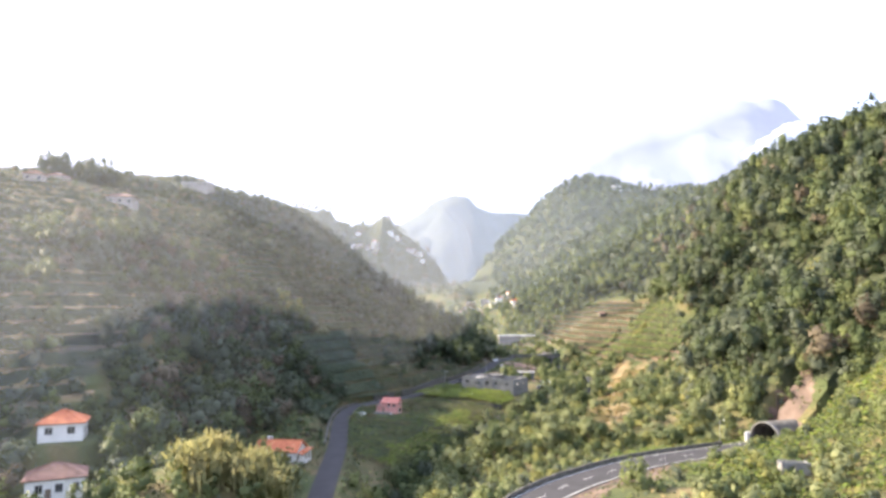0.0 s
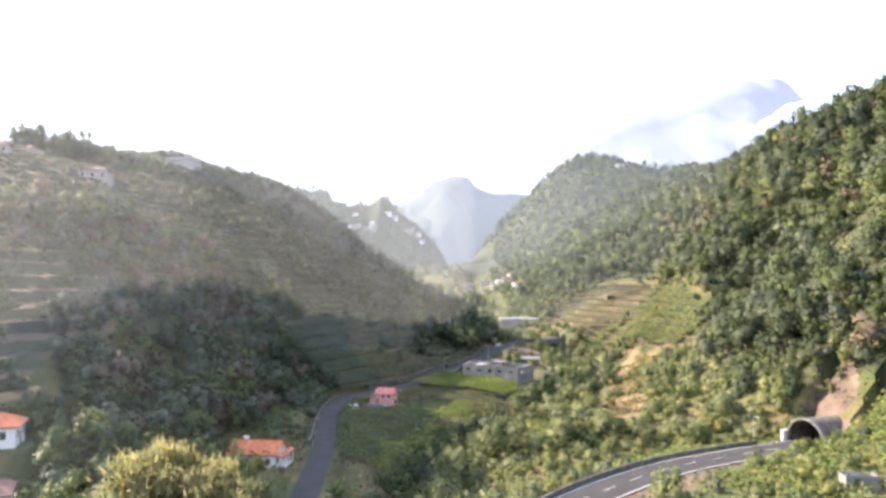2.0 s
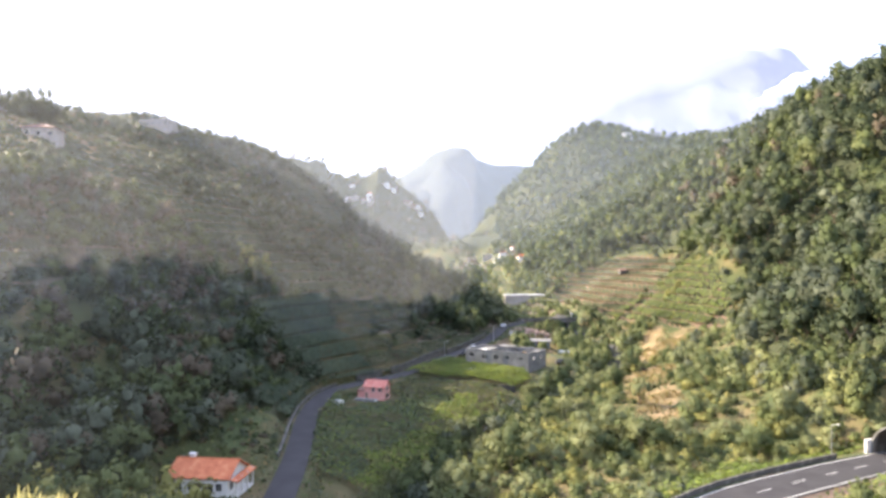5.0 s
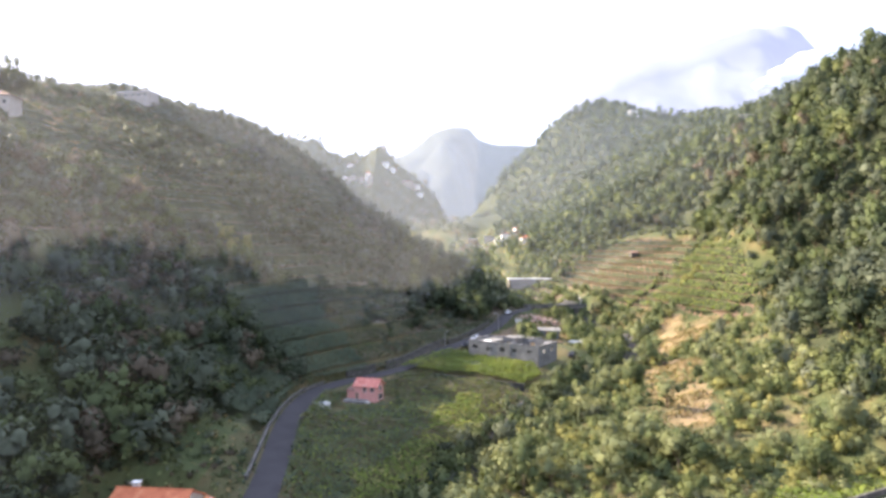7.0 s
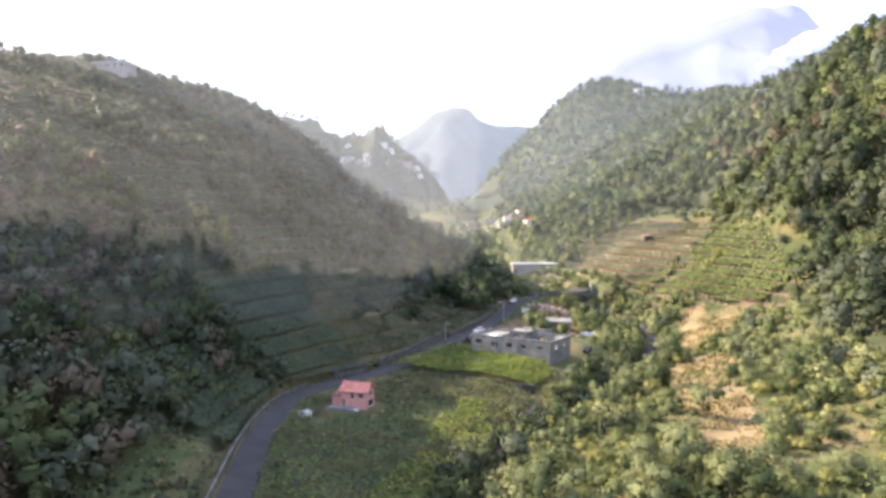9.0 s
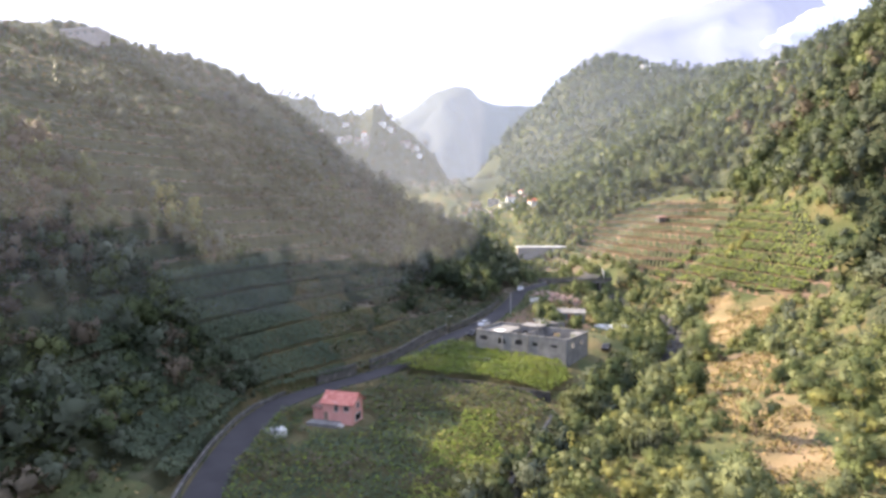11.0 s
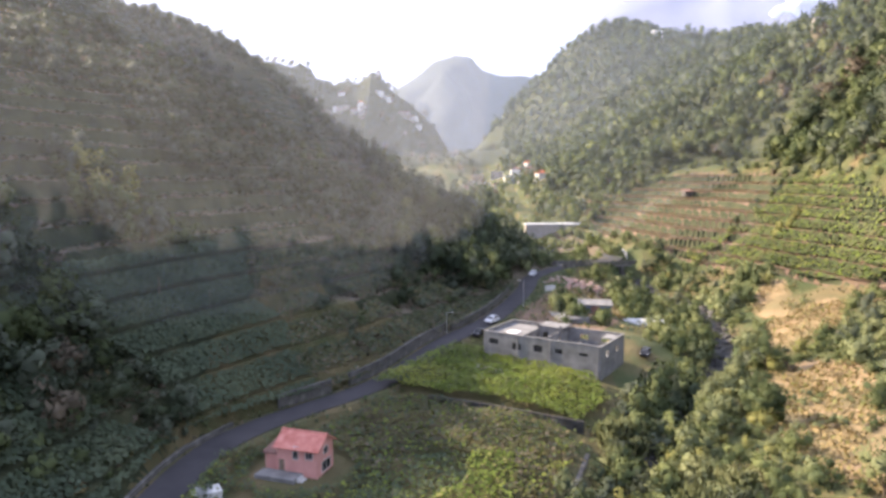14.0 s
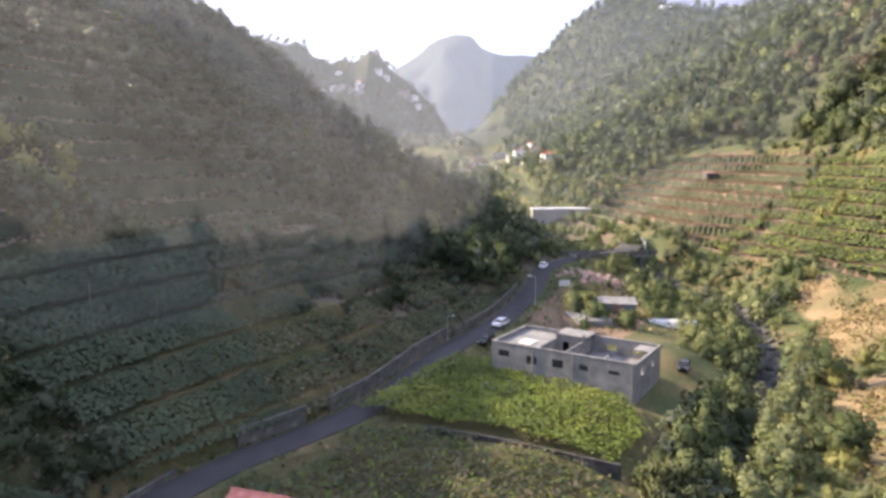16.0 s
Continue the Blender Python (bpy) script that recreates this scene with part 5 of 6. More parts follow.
# the unfinished concrete building: x runs along its long front, y to the back
def holed_wall(length, base, top, thick, holes):
    """A wall along x with openings (x0, x1, z0, z1), as one closed shape."""
    xs = sorted({0.0, float(length), *(h[0] for h in holes), *(h[1] for h in holes)})
    zs = sorted({float(base), float(top), *(h[2] for h in holes), *(h[3] for h in holes)})
    full = {(i, j) for i in range(len(xs) - 1) for j in range(len(zs) - 1)
            if not any(h[0] < (xs[i] + xs[i + 1]) / 2 < h[1] and h[2] < (zs[j] + zs[j + 1]) / 2 < h[3] for h in holes)}
    bm, at_ = bmesh.new(), {}

    def corner(i, j, y):
        if (i, j, y) not in at_:
            at_[i, j, y] = bm.verts.new((xs[i], y * thick, zs[j]))
        return at_[i, j, y]
    for i, j in sorted(full):
        bm.faces.new([corner(i, j, 0), corner(i + 1, j, 0), corner(i + 1, j + 1, 0), corner(i, j + 1, 0)])
        bm.faces.new([corner(i, j + 1, 1), corner(i + 1, j + 1, 1), corner(i + 1, j, 1), corner(i, j, 1)])
        for di, dj, p, q in ((-1, 0, (i, j + 1), (i, j)), (1, 0, (i + 1, j), (i + 1, j + 1)), (0, -1, (i, j), (i + 1, j)), (0, 1, (i + 1, j + 1), (i, j + 1))):
            if (i + di, j + dj) not in full:
                bm.faces.new([corner(*p, 0), corner(*p, 1), corner(*q, 1), corner(*q, 0)])
    bmesh.ops.recalc_face_normals(bm, faces=bm.faces[:])
    return bm


BL, BW = 23.6, 12.3
BT = math.degrees(math.atan2(263.3 - 276.4, 27.3 - 7.7))
shell = group_empty("unfinished_building", pose(7.7, 276.4, 0, 0, 0, BT), "unfinished grey concrete building without a roof", "building")
FRONT_HOLES = [(1.2, 3.2, 4.7, 5.8), (6.2, 8.0, 4.2, 5.5), (10.6, 12.4, 4.4, 5.7), (15.0, 16.4, 4.7, 5.6), (19.6, 21.2, 4.9, 5.5)]
part("wall", holed_wall(BL, -1.5, 7.0, 0.28, FRONT_HOLES), CONCRETE, shell, "bare concrete front wall with empty window openings")
# added dark panels stand in for the shade of unlit rooms
for x0, x1, z0, z1 in FRONT_HOLES:
    part("window_board", box_bm((x0 - 0.1, 0.285, z0 - 0.1), (x1 + 0.1, 0.33, z1 + 0.1)), DARK_VOID, shell, "dark panel imitating the unlit room behind a window opening")
part("wall", holed_wall(BL, 0.5, 7.0, 0.28, [(3.0, 4.6, 4.8, 5.9), (14.8, 16.6, 4.9, 5.9), (19.2, 21.0, 4.9, 5.9)]), CONCRETE, shell, at=pose(0, BW - 0.28, 0))
part("wall", holed_wall(BW - 0.6, -1.5, 7.0, 0.28, [(2.4, 3.8, 4.7, 5.8), (7.4, 8.8, 4.7, 5.8)]), CONCRETE, shell, at=pose(BL, 0.3, 0, 0, 0, 90))
part("wall", holed_wall(BW - 0.6, 0.5, 7.0, 0.28, [(4.4, 6.0, 4.7, 5.8)]), CONCRETE, shell, at=pose(0.28, 0.3, 0, 0, 0, 90))
part("floor_slab", box_bm((0.3, 0.3, 4.05), (BL - 0.3, BW - 0.3, 4.3)), CONCRETE, shell)
part("roof_slab", box_bm((0.3, 0.3, 6.2), (8.0, BW - 0.3, 6.42)), CONCRETE, shell, "stained flat concrete slab")
part("roof_slab", box_bm((20.4, 8.6, 6.5), (BL - 0.3, BW - 0.3, 6.7)), CONCRETE, shell, "broken corner of a concrete slab")
for x, h in ((8.0, 7.0), (12.4, 6.9), (17.8, 6.2)):
    part("inner_wall", holed_wall(BW - 0.6 if h > 6.5 else 5.0, 4.3, h, 0.22, [(1.2, 2.4, 4.3, 6.0)] + ([(6.6, 8.0, 5.0, 6.0)] if h > 6.5 else [])), CONCRETE, shell, at=pose(x, 0.3, 0, 0, 0, 90))
part("inner_wall", holed_wall(4.2, 4.3, 7.4, 0.22, [(0.7, 1.9, 4.6, 6.4), (2.5, 3.6, 4.6, 6.4)]), CONCRETE, shell, at=pose(8.1, 8.0, 0))
for x in (7.9, 12.5):
    part("pillar", box_bm((x - 0.2, 7.7, 4.3), (x + 0.2, 8.1, 8.0), 0.02), CONCRETE, shell)
part("roof_slab", box_bm((7.6, 7.8, 7.42), (13.0, BW, 7.62)), CONCRETE, shell, "small raised slab over the stair well")
part("coping", box_bm((-0.06, -0.06, 7.0), (BL + 0.06, 0.34, 7.1), 0.02), CONCRETE, shell)
part("coping", box_bm((-0.06, BW - 0.34, 7.0), (BL + 0.06, BW + 0.06, 7.1), 0.02), CONCRETE, shell)
part("coping", box_bm((BL - 0.34, 0.35, 7.0), (BL + 0.06, BW - 0.35, 7.1), 0.02), CONCRETE, shell)
part("coping", box_bm((-0.06, 0.35, 7.0), (0.34, BW - 0.35, 7.1), 0.02), CONCRETE, shell)
for x, z in ((7.3, -1.5), (14.0, -1.5), (BL - 0.5, -1.5)):
    part("pilaster", box_bm((x - 0.22, -0.14, z), (x + 0.22, -0.003, 7.0), 0.02), CONCRETE, shell)
rub = bmesh.new()
rr = random.Random(5)
for i in range(40):
    x, y, s = rr.uniform(13.5, 22.8), rr.uniform(1, 11), rr.uniform(0.12, 0.5)
    box(rub, (-s, -s * 0.6, 0), (s, s * 0.6, s * 0.4), pose(x, y, 4.3, 0, 0, rr.uniform(0, 90)))
tagged(part("rubble", rub, CONCRETE, shell, "pale rubble lying on the slab"), kind="stuff")
part("tarpaulin", box_bm((3.2, 3.0, 6.43), (5.4, 5.6, 6.55), 0.05), WHITE_WALL, shell, "crumpled white sheet")
step_ob = group_empty("concrete_ramp", pose(8.6, 273.2, gz(8.6, 273.2), 0, 0, BT), "pale concrete slab at the foot of the building", "ramp")
part("slab", box_bm((-2.0, -2.4, -0.8), (4.2, -0.4, 0.5), 0.05), PALE_CONCRETE, step_ob)


# ---------------------------------------------------------------- the lane: walls, lamps, cars
def wall_along(name, pts, height, thick, mat, label, category="wall", base=0.6, cap=None, panel=None):
    """A wall through the points, in straight lengths, with a coping."""
    e = group_empty(name, pose(*pts[0]), label, category)
    o = Vector(pts[0])
    for a, b in zip(pts, pts[1:]):
        a, b = Vector(a) - o, Vector(b) - o
        n = max(1, int((b - a).length / (panel or 6.0)))
        for i in range(n):
            p, q = a.lerp(b, i / n), a.lerp(b, (i + 1) / n)
            d = q - p
            ln = math.hypot(d.x, d.y)
            t = Matrix.Translation(p) @ pose(0, 0, 0, 0, 0, math.degrees(math.atan2(d.y, d.x)))
            tilt = d.z
            bm = box_bm((0.01, -thick / 2, -base), (ln - 0.01, thick / 2, height))
            for v in bm.verts:
                v.co.z += tilt * v.co.x / ln
            part("wall_panel", bm, mat, e, at=t)
            if cap:
                bm = box_bm((0, -thick / 2 - 0.05, height), (ln, thick / 2 + 0.05, height + 0.12), 0.02)
                for v in bm.verts:
                    v.co.z += tilt * v.co.x / ln
                part("coping", bm, cap, e, at=t)
    return e


def lane_side(y, off):
    """A place beside the lane, off metres to its right."""
    i = int(np.argmin(np.abs(LANE_LINE[:, 1] - y)))
    t = LANE_LINE[min(i + 1, len(LANE_LINE) - 1)] - LANE_LINE[max(i - 1, 0)]
    n = math.hypot(t[0], t[1])
    return (LANE_LINE[i][0] + t[1] / n * off, LANE_LINE[i][1] - t[0] / n * off, LANE_LINE[i][2])


wall_along("retaining_wall", [lane_side(y, -3.5) for y in (247.5, 252, 255.5)], 2.2, 0.4, STONE, "dark weathered concrete retaining wall beside the lane", cap=None, panel=3.5)
wall_along("retaining_wall", [lane_side(y, -3.5) for y in (258.5, 266, 272, 278, 284, 290)], 2.2, 0.4, STONE, "dark weathered concrete retaining wall beside the lane", panel=3.5)
wall_along("retaining_wall", [lane_side(y, -3.5) for y in (292, 298, 305, 315, 328)], 1.6, 0.4, STONE, "low stone wall beside the lane", panel=4.0)
wall_along("stone_wall", [lane_side(y, -3.4) for y in (178, 190, 202, 214, 226, 233, 241)], 0.55, 0.45, STONE, "low rough stone wall along the lane", panel=5.0)
wall_along("stone_wall", [(-6, 170, gz(-7, 170) - 1.6), (1.5, 193, gz(0.5, 193) - 1.6), (9.5, 214, gz(8.5, 214) - 1.6), (20.5, 241, gz(19.3, 241) - 1.6)], 1.6, 0.6, STONE, "dry stone wall holding up the vine field", panel=4.0, base=2.0)
wall_along("stone_wall", [(21, 246.5, -1.7), (7, 253.6, -1.4), (-2.5, 256.6, -1.0)], 1.7, 0.5, RIVERBED, "dark stone step between two vine fields", panel=4.0, base=1.2)


def lamp_post(m, h, arm, label):
    e = group_empty("street_lamp", m, label, "street lamp", group="street lamps")
    bm = rod(bmesh.new(), (0, 0, -0.3), (0, 0, h), 0.09, 0.05, 10)
    part("pole", bm, GALVANISED, e)
    part("base", rod(bmesh.new(), (0, 0, -0.3), (0, 0, 0.35), 0.16, 0.13, 10), PALE_CONCRETE, e)
    a = part("arm", rod(bmesh.new(), (0, 0, h - 0.1), (arm, 0, h + 0.15), 0.035, 0.03, 8), GALVANISED, e)
    part("lamp_head", box_bm((arm - 0.1, -0.13, h + 0.08), (arm + 0.6, 0.13, h + 0.22), 0.04), PALE_CONCRETE, a)
    return e


lx, ly, lz = lane_side(316, 3.4)
lamp_post(pose(lx, ly, lz, 0, 0, 160), 6.2, 1.1, "grey steel street lamp beside the lane")
lx, ly, lz = lane_side(291, -3.2)
lamp_post(pose(lx, ly, lz, 0, 0, -20), 4.4, 0.8, "grey steel street lamp beside a low wall")
lamp_post(pose(70, 172.5, gz(70, 172.5), 0, 0, -60), 6.0, 1.0, "grey steel street lamp near the tunnel mouth")


def car(m, paint, label, length=4.2, width=1.75):
    e = group_empty("car", m, label, "car", group="parked cars")
    prof = [(-0.5, 0.28), (-0.5, 0.72), (-0.44, 0.86), (-0.30, 0.93), (-0.17, 1.38), (0.16, 1.44), (0.40, 1.30), (0.49, 0.95), (0.5, 0.5), (0.48, 0.28)]
    bm = bmesh.new()
    rings = []
    for y, s in ((-0.5, 0.94), (-0.44, 1.0), (0.44, 1.0), (0.5, 0.94)):
        rings.append([bm.verts.new((px * length * (s if z < 1 else s * 0.98), y * width * (1 if z < 1 else 0.82), z * (1 if s == 1.0 else 0.985))) for px, z in prof])
    for a, b in zip(rings, rings[1:]):
        for i in range(len(prof)):
            j = (i + 1) % len(prof)
            bm.faces.new((a[i], a[j], b[j], b[i]))
    bm.faces.new(rings[0][::-1])
    bm.faces.new(rings[-1])
    bmesh.ops.recalc_face_normals(bm, faces=bm.faces[:])
    part("body", bm, paint, e)
    for s in (-1, 1):
        bm = bmesh.new()
        v = [bm.verts.new((px * length, s * (width * 0.5 * q + 0.012), z)) for px, z, q in ((-0.25, 0.98, 0.98), (-0.155, 1.33, 0.85), (0.15, 1.37, 0.85), (0.36, 1.24, 0.87), (0.42, 0.98, 0.98))]
        bm.faces.new(v)
        part("side_window", bm, DARK_GLASS, e)
    for x0, z0, x1, z1, nm in ((-0.305, 0.95, -0.18, 1.34, "windscreen"), (0.415, 1.27, 0.487, 0.97, "rear_window")):
        bm = bmesh.new()
        o = -0.015 if nm == "windscreen" else 0.015
        v = [bm.verts.new((px * length + o, y * width, z + 0.012)) for px, z, y in ((x0, z0, -0.42), (x0, z0, 0.42), (x1, z1, 0.36), (x1, z1, -0.36))]
        bm.faces.new(v)
        part(nm, bm, DARK_GLASS, e)
    for x in (-0.31, 0.30):
        for s in (-1, 1):
            w = part("wheel", rod(bmesh.new(), (x * length, s * (width / 2 - 0.2), 0.31), (x * length, s * (width / 2 + 0.01), 0.31), 0.31, 0.31, 16), RUBBER, e)
            part("rim", rod(bmesh.new(), (x * length, s * (width / 2 + 0.0), 0.31), (x * length, s * (width / 2 + 0.02), 0.31), 0.19, 0.17, 12), GALVANISED, w)
    for s in (-1, 1):
        part("headlight", box_bm((-0.505 * length, s * width * 0.36 - 0.16, 0.62), (-0.485 * length, s * width * 0.36 + 0.16, 0.76)), PALE_CONCRETE, e)
        part("tail_light", box_bm((0.485 * length, s * width * 0.38 - 0.12, 0.72), (0.503 * length, s * width * 0.38 + 0.12, 0.9)), ROOF_TILE, e)
    return e


px, py, pz = lane_side(301, 1.3)
car(pose(px, py, pz + 0.0, 0, 0, 58), CAR_WHITE, "white hatchback standing on the lane")
px, py, pz = lane_side(292.5, 3.9)
car(pose(px, py, gz(px, py), 0, 0, 62), CAR_DARK, "black car parked beside the concrete building")
px, py, pz = 39.6, 277.9, gz(39.6, 277.9)
car(pose(px, py, pz, 0, 0, 66), CAR_DARK, "black car parked on bare ground behind the building")
px, py, pz = lane_side(352, -1.0)
car(pose(px, py, pz, 0, 0, 70), CAR_WHITE, "small white car where the lane bends")

# yard behind the building
yard = group_empty("notice_board", pose(29.2, 331, gz(29.2, 331), 0, 0, 8), "pale notice board on two posts beside the lane", "sign")
part("board", box_bm((-1.4, -0.04, 1.0), (1.4, 0.04, 2.5), 0.02), PALE_CONCRETE, yard)
for x in (-1.2, 1.2):
    part("post", rod(bmesh.new(), (x, 0.09, -0.4), (x, 0.09, 2.5), 0.05, 0.05, 8), GALVANISED, yard)
SHEET_METAL = surface("blue_grey_sheet", [(0.3, (0.10, 0.12, 0.15)), (0.7, (0.16, 0.18, 0.21))], GREY, 0.8, 8, 0.6, 0.01)
shed = group_empty("shed", pose(38.6, 318, gz(38.6, 318), 0, 0, -10), "low blue-grey shed with a pale roof", "shed")
part("wall", box_bm((-4, -2.6, -1), (4, 2.6, 2.3)), SHEET_METAL, shed)
bm = bmesh.new()
slope(bm, (-4.3, -2.9, 2.32), (4.3, -2.9, 2.32), (4.3, 2.9, 2.8), (-4.3, 2.9, 2.8), 0.4, 0.04, 0.06)
part("roof", bm, CONCRETE, shed, "pale corrugated sheet roof")
part("door", box_bm((-1.0, -2.68, 0.0), (1.0, -2.603, 2.0)), ROOF_DARK, shed)
tunnel_cover = group_empty("plant_shelter", pose(50.5, 316, gz(50.5, 316), 0, 0, -6), "low white plastic-covered plant shelter among bushes", "greenhouse")
bm = bmesh.new()
rows_ = []
for x in np.linspace(-5, 5, 7):
    rows_.append([bm.verts.new((x, -1.8 * math.cos(a), 0.3 + 1.7 * math.sin(a))) for a in np.linspace(0, math.pi, 9)])
for a, b in zip(rows_, rows_[1:]):
    for i in range(8):
        bm.faces.new((a[i], b[i], b[i + 1], a[i + 1]))
bm.faces.new(rows_[0])
bm.faces.new(rows_[-1][::-1])
part("cover", bm, PALE_CONCRETE, tunnel_cover)
for x in (-5, -1.7, 1.7, 5):
    part("hoop", rod(bmesh.new(), (x, 1.85, -0.4), (x, 1.85, 0.5), 0.04, 0.04, 6), GALVANISED, tunnel_cover)

slab_z = max(gz(x, y) for x, y in ((26.5, 304), (32.5, 306), (27.5, 313), (33.5, 312))) + 0.1
yard_slab = group_empty("yard_slab", pose(30, 308.5, slab_z, 0, 0, 12), "pale concrete yard slab behind the unfinished building", "paving")
part("slab", box_bm((-3.6, -4.6, -2.2), (3.6, 4.6, 0.0), 0.05), CONCRETE, yard_slab)

# rubble and planks before the bridge
heap = bmesh.new()
for i in range(140):
    x, y, s = rr.gauss(41, 4.0), rr.gauss(346, 3.0), rr.uniform(0.2, 0.8)
    box(heap, (-s, -s * 0.7, -0.2), (s, s * 0.7, s * 0.6), pose(x, y, 0, 0, 0, rr.uniform(0, 180)) @ Matrix.Translation((0, 0, gz(x, y))))
tagged(part("rubble_heap", heap, surface("brick_rubble", [(0.3, (0.30, 0.17, 0.13)), (0.55, (0.42, 0.30, 0.25)), (0.75, (0.55, 0.48, 0.42))], GREY, 0.8, 4, 0.9, 0.03)), "scattered heap of pinkish rubble beside the lane", "rubble", kind="stuff")

# the bridge over the stream
bridge = group_empty("bridge", pose(44, 366.5, 8.35, 0, 0, 20), "small concrete road bridge with dark parapets", "bridge")
part("deck", box_bm((-6, -3.6, -0.9), (18, 3.6, -0.12)), CONCRETE, bridge)
for y in (-3.5, 3.3):
    part("parapet", box_bm((-8, y - 0.15, -0.4), (20, y + 0.15, 0.95), 0.03), STONE, bridge)
for x in (1.0, 15.0):
    part("pier", box_bm((x - 0.6, -3.2, -7), (x + 0.6, 3.2, -0.9), 0.05), STONE, bridge)
wall_along("white_wall", [(63.0, 378.5, 8.9), (64.6, 390, 9.2), (65.5, 400, 9.4)], 1.5, 0.35, PALE_CONCRETE, "long pale rendered wall along the road", cap=PALE_CONCRETE, panel=6)
strip = group_empty("long_shed", pose(37, 450, gz(45, 450), 0, 0, 3), "long low white shed at the roadside", "shed")
hz0 = 15.6 - gz(45, 450)
part("wall", box_bm((0, 0, -3), (26, 4, hz0)), OLD_RENDER, strip)
part("roof", box_bm((-0.4, -0.5, hz0), (26.4, 4.5, hz0 + 0.55), 0.08), WHITE_WALL, strip, "bright white flat roof")

# ---------------------------------------------------------------- the main road and the tunnel
wall_along("road_parapet", [tuple(p) for p in (MAIN_LINE[4::3] + np.array([-2.6, 4.5, -0.1]))[:22]], 0.85, 0.3, STONE, "low dark parapet along the main road", "parapet", base=1.2, panel=6)
for i in range(2, len(MAIN_LINE) - 12, 4):
    a, b = MAIN_LINE[i], MAIN_LINE[i + 1]
    t = (b - a) / np.linalg.norm(b - a)
    ang = math.degrees(math.atan2(t[1], t[0]))
    ln = 3.4
    ob = part("road_line", box_bm((-ln / 2, -0.05, -0.02), (ln / 2, 0.05, 0.012)), PAINT_LINE, None)
    ob.matrix_world = Matrix.Translation(a) @ pose(0, 0, 0, 0, -math.degrees(math.asin(t[2])), ang)
    tagged(ob, "white painted dash on the main road", "road marking", "dashes", "structure")

PORTAL = (80.6, 170.2)
road_way = MAIN_LINE[-8] - MAIN_LINE[-14]
pa = math.degrees(math.atan2(road_way[1], road_way[0]))
portal = group_empty("tunnel_portal", pose(PORTAL[0], PORTAL[1], 1.42, 0, 0, pa), "arched concrete tunnel mouth below a rock face", "tunnel")


def arch_section(r, h):
    return [(-r, -1.0)] + [(-r * math.cos(a), h + r * math.sin(a)) for a in np.linspace(0, math.pi, 25)] + [(r, -1.0)]


def barrel(x0, x1, inner, outer):
    bm = bmesh.new()
    sets = [[bm.verts.new((x, y, z)) for y, z in sec] for x, sec in ((x0, inner), (x0, outer), (x1, outer), (x1, inner))]
    for a, b in zip(sets, sets[1:] + sets[:1]):
        for i in range(len(inner) - 1):
            bm.faces.new((a[i], a[i + 1], b[i + 1], b[i]))
    bmesh.ops.recalc_face_normals(bm, faces=bm.faces[:])
    return bm


part("arch_ring", barrel(-0.6, 0.3, arch_section(4.3, 1.1), arch_section(4.55, 1.12)), CONCRETE, portal, "pale concrete ring of the arch")
part("vault", barrel(0.3, 36, arch_section(4.3, 1.1), arch_section(4.5, 1.11)), STONE, portal, "dark stained concrete vault")
part("end_wall", box_bm((36, -5.2, -1), (36.4, 5.2, 7)), ROCK, portal)
for y in (-4.9, 4.9):
    part("wing_wall", box_bm((-1.6, y - 0.25, -1.5), (0.2, y + 0.25, 1.5 if y < 0 else 2.4), 0.04), PALE_CONCRETE if y < 0 else WHITE_WALL, portal)
mk = group_empty("marker_post", pose(76.6, 163.6, 1.4, 0, 0, pa), "white marker post with a small board at the road edge", "marker post")
part("post", rod(bmesh.new(), (0, 0, -0.2), (0, 0, 1.2), 0.05, 0.05, 8), GALVANISED, mk)
part("board", box_bm((-0.04, -0.35, 0.8), (0.04, 0.35, 1.6), 0.01), WHITE_WALL, mk)

ruin = group_empty("ruined_hut", pose(62, 121, gz(62, 121), 0, 0, -15), "small roofless white hut on the bank", "hut")
part("wall", holed_wall(4.6, -1, 2.4, 0.3, [(1.0, 2.2, 0.0, 1.9)]), CONCRETE, ruin, at=pose(-2.3, -1.7, 0))
part("wall", holed_wall(4.6, -1, 2.0, 0.3, []), CONCRETE, ruin, at=pose(-2.3, 1.6, 0))
part("wall", holed_wall(3.0, -1, 1.8, 0.3, []), CONCRETE, ruin, at=pose(-2.0, -1.4, 0, 0, 0, 90))
part("wall", holed_wall(3.0, -1, 2.2, 0.3, [(1.0, 1.8, 0.9, 1.7)]), CONCRETE, ruin, at=pose(2.3, -1.4, 0, 0, 0, 90))

# ---------------------------------------------------------------- houses far off
FAR_LABELS = {0: "small white house with a red roof far up the valley", 1: "small white flat-roofed house far up the valley", 2: "white house on the hilltop"}


